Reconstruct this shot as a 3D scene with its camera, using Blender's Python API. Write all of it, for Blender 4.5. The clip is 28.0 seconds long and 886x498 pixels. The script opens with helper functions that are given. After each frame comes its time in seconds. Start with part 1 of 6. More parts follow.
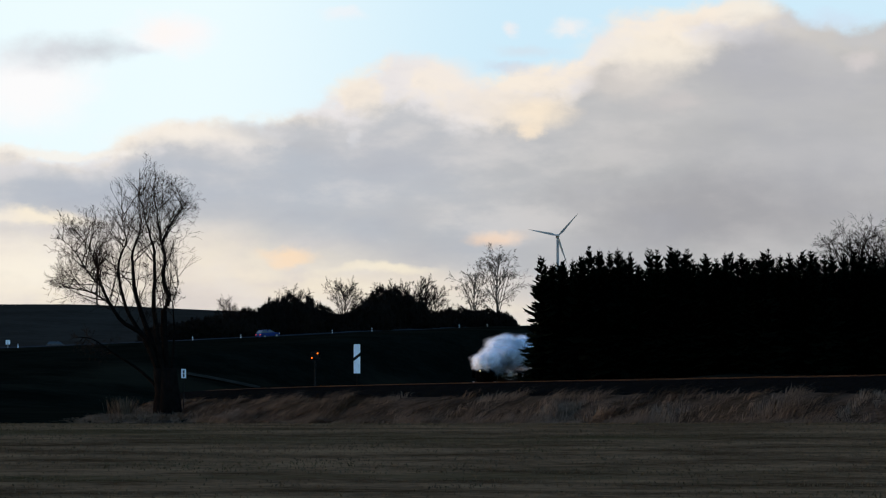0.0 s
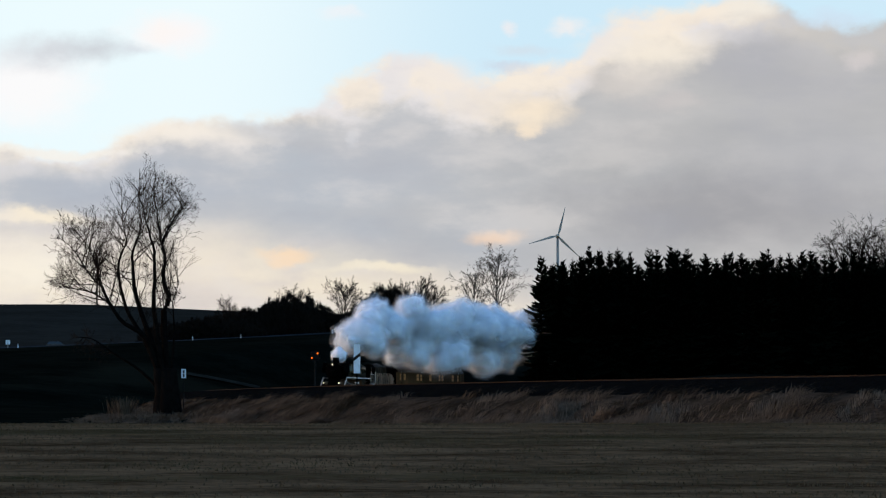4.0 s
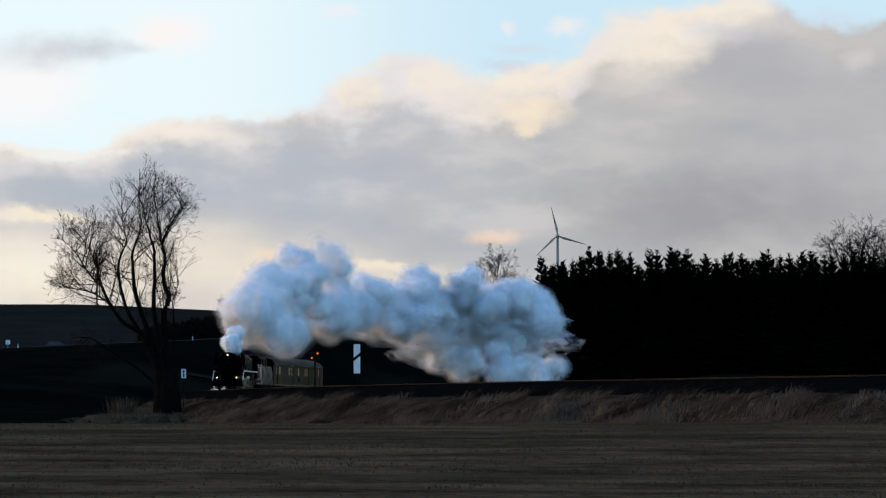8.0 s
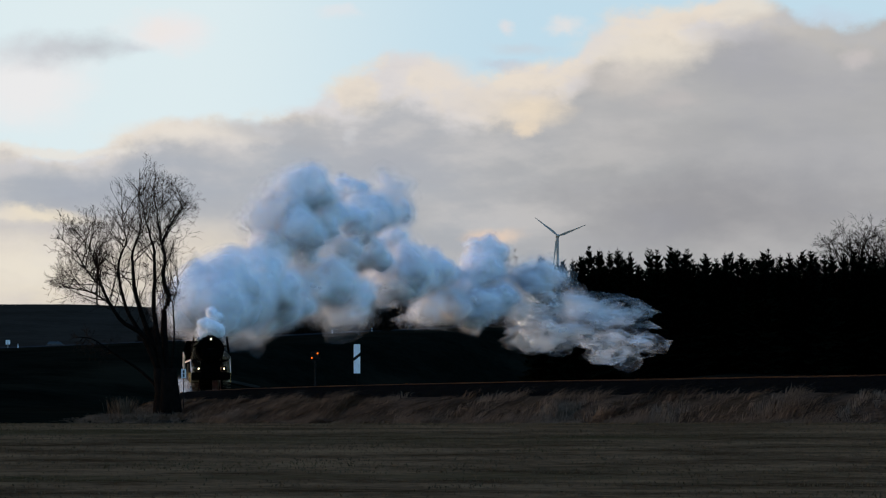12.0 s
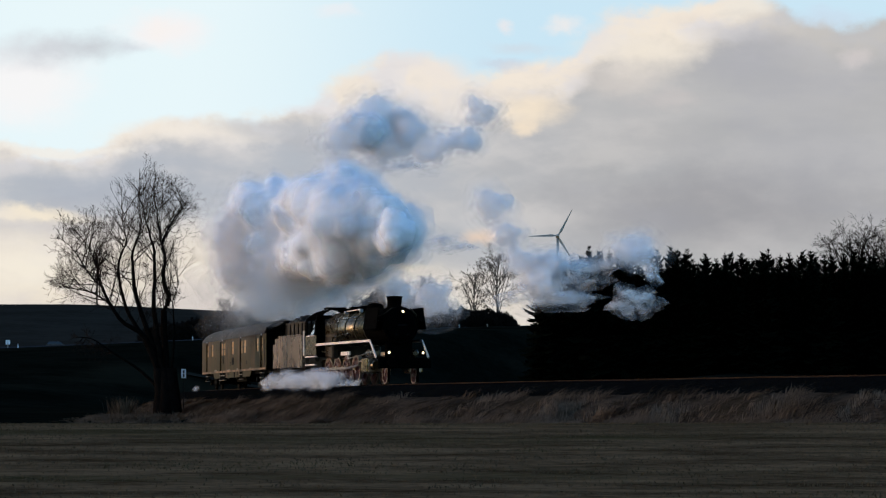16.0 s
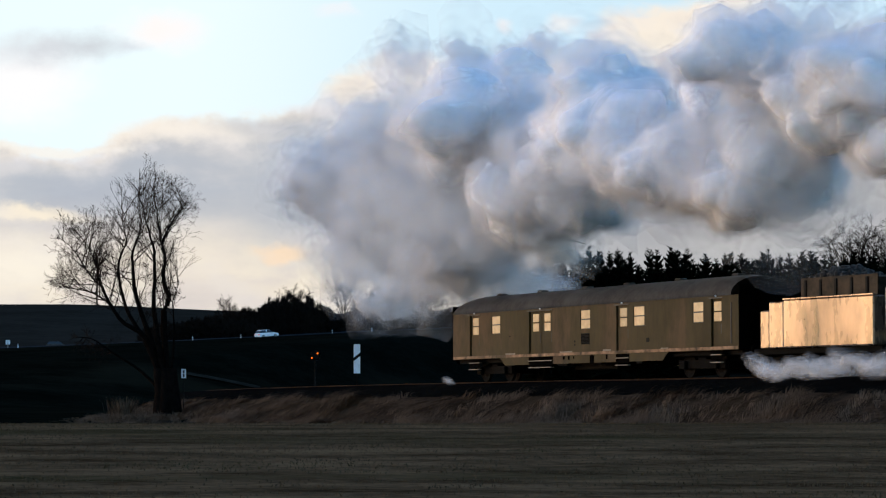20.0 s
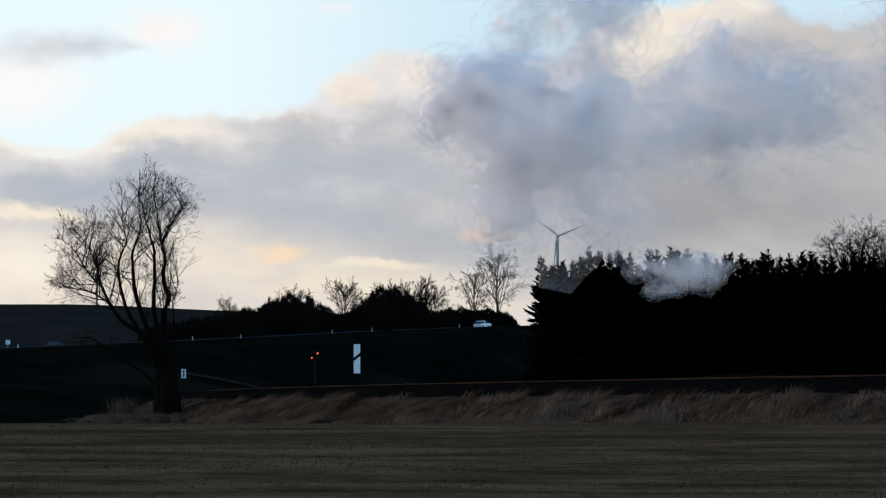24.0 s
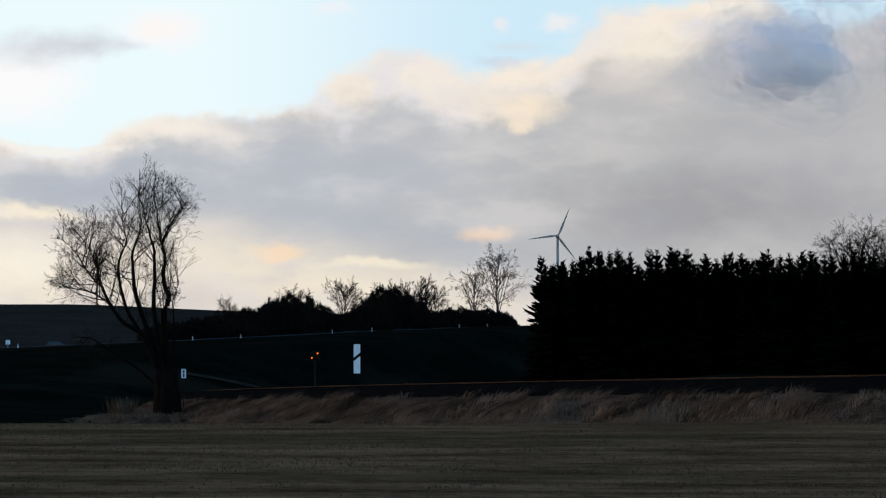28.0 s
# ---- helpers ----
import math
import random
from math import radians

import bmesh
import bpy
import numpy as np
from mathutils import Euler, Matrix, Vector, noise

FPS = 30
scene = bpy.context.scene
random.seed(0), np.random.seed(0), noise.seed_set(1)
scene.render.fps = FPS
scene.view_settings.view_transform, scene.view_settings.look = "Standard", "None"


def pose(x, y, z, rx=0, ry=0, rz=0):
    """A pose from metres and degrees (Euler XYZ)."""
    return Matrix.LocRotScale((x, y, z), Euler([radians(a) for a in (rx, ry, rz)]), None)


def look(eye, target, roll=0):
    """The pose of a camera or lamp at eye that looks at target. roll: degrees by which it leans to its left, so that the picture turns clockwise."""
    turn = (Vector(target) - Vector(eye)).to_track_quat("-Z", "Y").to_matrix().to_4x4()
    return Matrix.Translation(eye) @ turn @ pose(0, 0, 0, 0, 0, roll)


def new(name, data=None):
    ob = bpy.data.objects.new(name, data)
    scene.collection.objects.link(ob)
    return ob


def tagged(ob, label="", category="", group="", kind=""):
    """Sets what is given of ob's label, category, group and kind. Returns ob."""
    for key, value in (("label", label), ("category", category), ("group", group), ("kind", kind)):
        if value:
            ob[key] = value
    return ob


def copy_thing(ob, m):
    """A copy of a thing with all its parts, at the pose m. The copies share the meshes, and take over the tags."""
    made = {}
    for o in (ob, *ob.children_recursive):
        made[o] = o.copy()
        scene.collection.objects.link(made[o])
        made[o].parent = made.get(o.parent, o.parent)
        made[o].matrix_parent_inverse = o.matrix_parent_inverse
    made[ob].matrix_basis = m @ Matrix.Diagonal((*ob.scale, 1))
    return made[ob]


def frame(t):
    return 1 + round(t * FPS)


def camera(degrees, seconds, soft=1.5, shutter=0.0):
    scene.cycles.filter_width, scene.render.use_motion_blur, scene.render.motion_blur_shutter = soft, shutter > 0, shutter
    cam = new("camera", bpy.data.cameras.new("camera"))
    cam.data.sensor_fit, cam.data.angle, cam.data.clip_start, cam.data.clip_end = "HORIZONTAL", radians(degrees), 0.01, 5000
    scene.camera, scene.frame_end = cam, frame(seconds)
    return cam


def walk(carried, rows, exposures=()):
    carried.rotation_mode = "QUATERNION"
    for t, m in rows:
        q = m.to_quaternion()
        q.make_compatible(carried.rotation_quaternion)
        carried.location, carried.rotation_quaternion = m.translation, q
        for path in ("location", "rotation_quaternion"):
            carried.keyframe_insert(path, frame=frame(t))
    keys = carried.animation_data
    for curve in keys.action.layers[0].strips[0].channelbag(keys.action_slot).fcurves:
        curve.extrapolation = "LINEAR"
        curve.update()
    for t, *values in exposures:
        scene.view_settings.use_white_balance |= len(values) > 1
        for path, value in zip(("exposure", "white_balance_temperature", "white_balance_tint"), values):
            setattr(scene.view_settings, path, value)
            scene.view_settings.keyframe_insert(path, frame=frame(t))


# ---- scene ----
SECONDS = 28.0
EYE = (0.0, 0.0, 1.6)
cam = camera(18.62, SECONDS, soft=1.15)
scene.cycles.transparent_max_bounces = 72
scene.cycles.max_bounces, scene.cycles.diffuse_bounces, scene.cycles.transmission_bounces = 16, 10, 12
view = look(EYE, (0.0, 100.0, 1.6 + 5.866))
walk(cam, [(0.0, view), (SECONDS, view)],
     exposures=[(0.0, 1.02), (6.0, 1.0), (8.0, 0.98), (10.0, 0.83), (12.0, 0.79), (14.5, 0.82), (17.0, 1.04), (19.0, 1.09), (21.0, 1.02), (24.0, 1.0), (28.0, 1.0)])

# ---- light: evening, the sun low on the left, just ahead of the camera ----
SUN_TO = Vector((-0.97, 0.20, 0.11)).normalized()
world = bpy.data.worlds.new("evening_sky")
scene.world = world
world.use_nodes = True
wn = world.node_tree
sky = wn.nodes.new("ShaderNodeTexSky")
sky.sky_type = 'NISHITA'
sky.sun_disc = False
sky.sun_elevation = math.asin(SUN_TO.z)
sky.sun_rotation = math.atan2(SUN_TO.x, SUN_TO.y)
sky.air_density, sky.dust_density, sky.ozone_density = 1.0, 0.7, 3.2
wn.links.new(sky.outputs[0], wn.nodes["Background"].inputs[0])
wn.nodes["Background"].inputs[1].default_value = 0.25

sun_data = bpy.data.lights.new("sun", 'SUN')
sun_data.energy, sun_data.angle, sun_data.color = 0.6, radians(4.0), (1.0, 0.56, 0.34)
sun = new("sun", sun_data)
sun.matrix_world = look(SUN_TO * 300, (0, 0, 0))


# ---- node arithmetic for materials ----
class Val:
    """A socket or a number, with arithmetic that builds math nodes."""

    def __init__(self, tree, s):
        self.t, self.s = tree, s

    def op(self, kind, *others):
        n = self.t.nodes.new("ShaderNodeMath")
        n.operation = kind
        for i, v in enumerate((self, *others)):
            if isinstance(v, Val):
                self.t.links.new(v.s, n.inputs[i])
            else:
                n.inputs[i].default_value = v
        return Val(self.t, n.outputs[0])

    def __add__(self, o): return self.op('ADD', o)
    def __sub__(self, o): return self.op('SUBTRACT', o)
    def __mul__(self, o): return self.op('MULTIPLY', o)
    def __truediv__(self, o): return self.op('DIVIDE', o)
    def pow2(self): return self.op('MULTIPLY', self)
    def sq(self): return self.op('SQRT')

    def ramp(self, lo, hi, smooth=True):
        n = self.t.nodes.new("ShaderNodeMapRange")
        n.interpolation_type = 'SMOOTHSTEP' if smooth else 'LINEAR'
        self.t.links.new(self.s, n.inputs[0])
        n.inputs[1].default_value, n.inputs[2].default_value = lo, hi
        n.inputs[3].default_value, n.inputs[4].default_value = 0.0, 1.0
        if lo > hi:
            n.inputs[1].default_value, n.inputs[2].default_value = hi, lo
            n.inputs[3].default_value, n.inputs[4].default_value = 1.0, 0.0
        return Val(self.t, n.outputs[0])

    def curve(self, pts):
        n = self.t.nodes.new("ShaderNodeFloatCurve")
        c = n.mapping.curves[0]
        c.points[0].location, c.points[1].location = pts[0], pts[-1]
        for p in pts[1:-1]:
            c.points.new(*p)
        n.mapping.update()
        self.t.links.new(self.s, n.inputs[1])
        return Val(self.t, n.outputs[0])


def mixc(tree, fac, a, b):
    n = tree.nodes.new("ShaderNodeMix")
    n.data_type = 'RGBA'
    for i, v in ((0, fac), (6, a), (7, b)):
        if isinstance(v, Val):
            tree.links.new(v.s, n.inputs[i])
        elif isinstance(v, (int, float)):
            n.inputs[i].default_value = v
        elif isinstance(v, tuple):
            n.inputs[i].default_value = (*v, 1.0) if len(v) == 3 else v
        else:
            tree.links.new(v, n.inputs[i])
    return n.outputs[2]


def noise_tex(tree, vec, scale, detail=4.0, rough=0.55, distort=0.0, dims='3D'):
    n = tree.nodes.new("ShaderNodeTexNoise")
    n.noise_dimensions = dims
    n.inputs["Scale"].default_value, n.inputs["Detail"].default_value = scale, detail
    n.inputs["Roughness"].default_value, n.inputs["Distortion"].default_value = rough, distort
    if vec is not None:
        tree.links.new(vec, n.inputs["Vector"])
    return Val(tree, n.outputs["Fac"])


def scaled(tree, vec, sx, sy, sz, off=(0, 0, 0)):
    n = tree.nodes.new("ShaderNodeMapping")
    n.inputs["Scale"].default_value = (sx, sy, sz)
    n.inputs["Location"].default_value = off
    tree.links.new(vec, n.inputs["Vector"])
    return n.outputs[0]


def material(name, low, high, scale=2.0, rough=0.8, metal=0.0, bump=0.3, fine=8.0, stain=None, stain_scale=0.3,
             coords="Object", stretch=(1, 1, 1), vary=0.0, rough_vary=0.1, dist=0.02, gloss=0.5):
    """Two colours mixed by noise at two scales, stains of a third, a relief and uneven gloss."""
    m = bpy.data.materials.new(name)
    m.use_nodes = True
    t = m.node_tree
    b = t.nodes["Principled BSDF"]
    co = t.nodes.new("ShaderNodeTexCoord").outputs[coords]
    co = scaled(t, co, *stretch)
    n1 = noise_tex(t, co, scale)
    n2 = noise_tex(t, co, scale * fine, 3.0)
    f = (n1 * 0.6 + n2 * 0.4).ramp(0.34, 0.66)
    c = mixc(t, f, low, high)
    if stain:
        s = noise_tex(t, co, stain_scale, 5.0, 0.65).ramp(0.5, 0.68)
        c = mixc(t, s * 0.75, c, stain)
    if vary:
        r = t.nodes.new("ShaderNodeObjectInfo").outputs["Random"]
        hs = t.nodes.new("ShaderNodeHueSaturation")
        t.links.new(c, hs.inputs["Color"])
        v = Val(t, r) * (2 * vary) + (1 - vary)
        t.links.new(v.s, hs.inputs["Value"])
        c = hs.outputs[0]
    t.links.new(c, b.inputs["Base Color"])
    t.links.new((n2 * (2 * rough_vary) + (rough - rough_vary)).s, b.inputs["Roughness"])
    b.inputs["Metallic"].default_value = metal
    b.inputs["Specular IOR Level"].default_value = gloss
    if bump:
        bp = t.nodes.new("ShaderNodeBump")
        bp.inputs["Strength"].default_value = bump
        bp.inputs["Distance"].default_value = dist
        t.links.new(n2.s, bp.inputs["Height"])
        t.links.new(bp.outputs[0], b.inputs["Normal"])
    return m


def glowing(name, colour, strength):
    m = bpy.data.materials.new(name)
    m.use_nodes = True
    b = m.node_tree.nodes["Principled BSDF"]
    b.inputs["Base Color"].default_value = (*colour, 1)
    b.inputs["Emission Color"].default_value = (*colour, 1)
    b.inputs["Emission Strength"].default_value = strength
    return m


def steam_material(name, thick, lo=0.3, hi=0.7, scale=1.1, detail=2.0, through_=0.45):
    """White vapour that scatters light and lets it through; thick is the share that it holds back, in soft patches from lo to hi."""
    m = bpy.data.materials.new(name)
    m.use_nodes = True
    t = m.node_tree
    t.nodes.remove(t.nodes["Principled BSDF"])
    d, tr = t.nodes.new("ShaderNodeBsdfDiffuse"), t.nodes.new("ShaderNodeBsdfTranslucent")
    for n in (d, tr):
        n.inputs[0].default_value = (0.94, 0.95, 0.975, 1)
    mx = t.nodes.new("ShaderNodeMixShader")
    mx.inputs[0].default_value = through_
    t.links.new(d.outputs[0], mx.inputs[1])
    t.links.new(tr.outputs[0], mx.inputs[2])
    last = mx.outputs[0]
    if thick < 1:
        co = t.nodes.new("ShaderNodeTexCoord").outputs["Object"]
        patches = noise_tex(t, co, scale, detail, 0.5).ramp(lo, hi)
        clear, mh = t.nodes.new("ShaderNodeBsdfTransparent"), t.nodes.new("ShaderNodeMixShader")
        t.links.new((patches * thick).s, mh.inputs[0])
        t.links.new(clear.outputs[0], mh.inputs[1])
        t.links.new(last, mh.inputs[2])
        last = mh.outputs[0]
    t.links.new(last, t.nodes["Material Output"].inputs[0])
    return m


MAT = {
    "field": material("stubble_field", (0.030, 0.0175, 0.009), (0.135, 0.082, 0.044), 0.5, 0.95, 0, 1.0, 12, (0.030, 0.026, 0.011), 0.09,
                      stretch=(0.45, 1.0, 1.0), dist=0.08, gloss=0.0),
    # far darker than real grass: the meadow's dusk shade is put into the colour
    "meadow": material("dusk_dark_meadow", (0.0018, 0.0024, 0.0018), (0.005, 0.0062, 0.0046), 0.08, 0.95, 0, 0.8, 10, (0.012, 0.011, 0.007), 0.02, dist=0.1, gloss=0.0),
    "plough": material("ploughed_hill", (0.014, 0.0130, 0.0108), (0.023, 0.0212, 0.0175), 0.05, 0.95, 0, 0.8, 9, dist=0.1, gloss=0.0),
    # soil and ballast nearly black: the shaded flank of the line is put into their colour
    "bank": material("shade_dark_embankment_soil", (0.002, 0.0019, 0.0017), (0.005, 0.0046, 0.004), 0.7, 0.95, 0, 0.9, 8, (0.004, 0.005, 0.003), 0.3, dist=0.05, gloss=0.0),
    "ballast": material("shade_dark_track_ballast", (0.0016, 0.0019, 0.0020), (0.0045, 0.0049, 0.0052), 5.0, 0.9, 0, 1.0, 6, (0.005, 0.005, 0.0045), 0.5, dist=0.05, gloss=0.0),
    "grass": material("dry_grass", (0.034, 0.0235, 0.016), (0.112, 0.079, 0.054), 0.9, 0.85, 0, 0, 7, (0.050, 0.032, 0.019), 0.10, gloss=0.0),
    "mat": material("matted_dead_grass", (0.012, 0.0085, 0.006), (0.044, 0.031, 0.0215), 1.2, 0.95, 0, 1.0, 6, (0.034, 0.023, 0.014), 0.12, stretch=(0.6, 0.6, 2.0), dist=0.08, gloss=0.0),
    "straw": material("straw_stubble", (0.045, 0.031, 0.0175), (0.10, 0.069, 0.041), 0.3, 0.85, 0, 0, 9, (0.045, 0.04, 0.017), 0.12, gloss=0.0),
    "rail": material("rusty_rail_steel", (0.012, 0.0075, 0.005), (0.032, 0.019, 0.0125), 3, 0.8, 0.0, 0.1, gloss=0.02),
    "railhead": material("polished_railhead", (0.030, 0.021, 0.015), (0.055, 0.040, 0.030), 2, 0.7, 0.0, 0, gloss=0.0),
    "sleeper": material("tarred_sleeper", (0.03, 0.024, 0.018), (0.08, 0.06, 0.045), 4, 0.85, 0, 0.5, vary=0.3, gloss=0.0),
    "bark": material("dark_bark", (0.0025, 0.0022, 0.002), (0.008, 0.0063, 0.0055), 3, 0.9, 0, 0.6, 8, gloss=0.0),
    "twig": material("bare_twigs", (0.008, 0.006, 0.005), (0.024, 0.016, 0.012), 2, 0.85, 0, 0, gloss=0.0),
    "birch": material("birch_bark", (0.03, 0.026, 0.023), (0.075, 0.068, 0.06), 2, 0.8, 0, 0.3, gloss=0.0),
    # needles nearly black: the dark of a backlit silhouette is put into the colour
    "needles": material("silhouette_spruce_needles", (0.0012, 0.0018, 0.0011), (0.003, 0.0042, 0.0024), 1.5, 0.9, 0, 0, vary=0.25, gloss=0.0),
    "bush": material("bare_hedge", (0.006, 0.005, 0.004), (0.015, 0.012, 0.010), 1.0, 0.9, 0, 0, vary=0.2, gloss=0.0),
    "asphalt": material("asphalt", (0.016, 0.018, 0.020), (0.028, 0.031, 0.034), 0.5, 0.85, 0, 0.1, gloss=0.0),
    "track_path": material("gravel_path", (0.012, 0.0115, 0.009), (0.024, 0.022, 0.0175), 0.6, 0.9, 0, 0.4, gloss=0.0),
    "black": material("black_loco_enamel", (0.0005, 0.0005, 0.0005), (0.0014, 0.0012, 0.0011), 0.8, 0.75, 0, 0.15, 10, (0.002, 0.0016, 0.0012), 0.5, rough_vary=0.12, gloss=0.004),
    # the brown carries the warm evening reflection; the dark stain is soot
    "boiler": material("sooty_glow_tinted_sheet", (0.018, 0.0135, 0.007), (0.085, 0.062, 0.030), 0.5, 0.28, 0.55, 0.2, 8, (0.006, 0.005, 0.005), 0.35, rough_vary=0.12),
    # pale warm base colour carries the sheen of sky and low sun; dark stains on it
    "tender": material("sheen_tinted_tender_sheet", (0.105, 0.074, 0.056), (0.30, 0.215, 0.16), 0.35, 0.28, 0.6, 0.25, 6, (0.035, 0.03, 0.025), 0.5,
                       stretch=(1, 1, 0.35), rough_vary=0.12),
    # cylinder casing: the sun's golden shine is put into the base colour
    "brass": material("sun_tinted_cylinder_cladding", (0.10, 0.068, 0.028), (0.34, 0.24, 0.11), 1.2, 0.25, 0.7, 0.3, 6, (0.02, 0.016, 0.012), 1.5, rough_vary=0.12),
    "bunker": material("sooty_brown_sheet", (0.014, 0.010, 0.0065), (0.050, 0.036, 0.023), 0.8, 0.65, 0.1, 0.2, 7, (0.008, 0.006, 0.005), 0.7, gloss=0.1),
    "red": material("red_wheel_paint", (0.05, 0.010, 0.007), (0.10, 0.022, 0.015), 2, 0.5, 0, 0.2, 6, (0.03, 0.02, 0.016), 1.0),
    "steel": material("bright_rod_steel", (0.17, 0.14, 0.115), (0.34, 0.28, 0.235), 3, 0.36, 0.9, 0.1, stain=(0.08, 0.06, 0.04), stain_scale=1.5),
    "tyre": material("worn_wheel_tyre", (0.10, 0.072, 0.05), (0.22, 0.16, 0.115), 3, 0.4, 0.8, 0.1),
    "edge": material("white_running_board_edge", (0.64, 0.48, 0.40), (0.82, 0.65, 0.55), 2, 0.5, 0, 0.1, stain=(0.30, 0.20, 0.15), stain_scale=1.0),
    "coal": material("coal", (0.008, 0.008, 0.008), (0.03, 0.03, 0.03), 6, 0.5, 0, 1.0, gloss=0.15),
    "olive": material("weathered_olive_paint", (0.029, 0.0215, 0.0088), (0.055, 0.041, 0.017), 0.5, 0.65, 0.0, 0.15, 7, (0.088, 0.052, 0.028), 0.45,
                      stretch=(1, 1, 0.4), rough_vary=0.1, gloss=0.08),
    "roof": material("grey_coach_roof", (0.026, 0.024, 0.021), (0.052, 0.048, 0.043), 0.6, 0.75, 0.0, 0.2, 8, (0.06, 0.056, 0.05), 0.4, gloss=0.06),
    # road dust, its bright patches raised to paint in warm glints of sun
    "dust": material("dust_and_warm_glints_on_olive", (0.026, 0.018, 0.009), (0.33, 0.20, 0.12), 0.8, 0.6, 0.0, 0.2, 5, (0.022, 0.017, 0.009), 0.5, gloss=0.1),
    "under": material("near_black_underframe", (0.0015, 0.0014, 0.0012), (0.005, 0.0043, 0.0036), 2, 0.8, 0.0, 0.4, gloss=0.03),
    "dirt_stripe": material("dusty_step_metal", (0.09, 0.075, 0.058), (0.20, 0.165, 0.125), 2, 0.6, 0.2, 0.2),
    # coach panes: the reflected sunset is put into the orange base colour
    "pane": material("sunset_tinted_pane", (0.40, 0.245, 0.125), (0.62, 0.395, 0.20), 0.35, 0.22, 0, 0.05, rough_vary=0.05),
    "frame": material("window_rubber", (0.008, 0.007, 0.006), (0.02, 0.018, 0.015), 3, 0.6, 0, 0.1),
    "white": material("white_enamel", (0.62, 0.65, 0.70), (0.8, 0.82, 0.85), 2, 0.5, 0, 0.05),
    "mark": material("black_enamel", (0.004, 0.004, 0.004), (0.010, 0.010, 0.010), 3, 0.6, 0, 0.05, gloss=0.04),
    "galv": material("galvanised_steel", (0.16, 0.17, 0.18), (0.3, 0.31, 0.32), 4, 0.5, 0.7, 0.1),
    "turbine": material("pale_turbine_paint", (0.27, 0.235, 0.205), (0.34, 0.30, 0.265), 0.1, 0.45, 0, 0),
    "car_blue": material("blue_car_paint", (0.004, 0.015, 0.075), (0.006, 0.021, 0.10), 2, 0.5, 0.0, 0, rough_vary=0.05, gloss=0.06),
    "car_white": material("white_car_paint", (0.66, 0.69, 0.74), (0.78, 0.8, 0.84), 2, 0.25, 0, 0, rough_vary=0.05),
    "car_dark": material("dark_car_paint", (0.012, 0.012, 0.014), (0.03, 0.03, 0.034), 2, 0.25, 0, 0, rough_vary=0.05),
    "rubber": material("tyre_rubber", (0.012, 0.012, 0.012), (0.03, 0.03, 0.03), 4, 0.8, 0, 0.2),
    "mirror_pane": material("sky_mirroring_glass", (0.50, 0.52, 0.55), (0.62, 0.64, 0.66), 2, 0.12, 1.0, 0, rough_vary=0.04),
    "lamp": glowing("warm_headlamp", (1.0, 0.78, 0.45), 2.2),
    "amber": glowing("amber_signal_light", (1.0, 0.17, 0.012), 1.5),
    "tail": glowing("red_tail_lamp", (1.0, 0.03, 0.02), 0.15),
    "steam": steam_material("dense_steam", 1.0, through_=0.05),
    "mist": steam_material("thick_mist", 0.50, 0.0, 0.35),
    "wisp": steam_material("thin_mist", 0.24, 0.20, 0.60),
    "haze": steam_material("faint_haze", 0.075, 0.28, 0.72, 1.9, 1.2),
    "trace": steam_material("last_trace", 0.035, 0.2, 0.8, 1.5, 1.0),
    "shred": steam_material("shredded_steam", 0.26, 0.42, 0.72, 1.3, 2.2),
}
glass = bpy.data.materials.new("window_glass")
glass.use_nodes = True
gb = glass.node_tree.nodes["Principled BSDF"]
gb.inputs["Base Color"].default_value = (0.02, 0.025, 0.03, 1)
gb.inputs["Roughness"].default_value = 0.06
MAT["glass"] = glass


# ---- mesh helpers ----
def part(name, bm, mat, parent=None, label="", smooth=False):
    """Links a bmesh as one mesh object, under a thing or part if one is given."""
    me = bpy.data.meshes.new(name)
    bm.to_mesh(me)
    bm.free()
    for m in (mat if isinstance(mat, (list, tuple)) else [mat]):
        me.materials.append(MAT[m])
    if smooth:
        for p in me.polygons:
            p.use_smooth = True
    ob = new(name, me)
    if parent is not None:
        ob.parent = parent
    if label:
        tagged(ob, label)
    return ob


def thing(name, m, label, category, group=""):
    e = new(name)
    e.empty_display_size = 0.3
    e.matrix_world = m
    return tagged(e, label, category, group)


def box(bm, x0, x1, y0, y1, z0, z1, bevel=0.0):
    vs = [bm.verts.new((x, y, z)) for x in (x0, x1) for y in (y0, y1) for z in (z0, z1)]
    fs = [bm.faces.new([vs[i] for i in f]) for f in
          ((0, 1, 3, 2), (4, 6, 7, 5), (0, 4, 5, 1), (2, 3, 7, 6), (0, 2, 6, 4), (1, 5, 7, 3))]
    if bevel:
        es = list({e for f in fs for e in f.edges})
        bmesh.ops.bevel(bm, geom=es, offset=bevel, segments=1, affect='EDGES')
    return bm


def boxes(*rows, bevel=0.0):
    bm = bmesh.new()
    for r in rows:
        box(bm, *r, bevel=bevel)
    return bm


def lathe(bm, axis, origin, profile, n=24, cap=True):
    """Turns a profile of (along, radius) about an axis 'x', 'y' or 'z' through origin."""
    rings = []
    for a, r in profile:
        ring = []
        for i in range(n):
            c, s = math.cos(2 * math.pi * i / n) * r, math.sin(2 * math.pi * i / n) * r
            v = {'x': (a, c, s), 'y': (s, a, c), 'z': (c, s, a)}[axis]
            ring.append(bm.verts.new(Vector(v) + Vector(origin)))
        rings.append(ring)
    for A, B in zip(rings, rings[1:]):
        for i in range(n):
            bm.faces.new((A[i], A[(i + 1) % n], B[(i + 1) % n], B[i]))
    if cap:
        bm.faces.new(rings[0][::-1])
        bm.faces.new(rings[-1])
    return bm


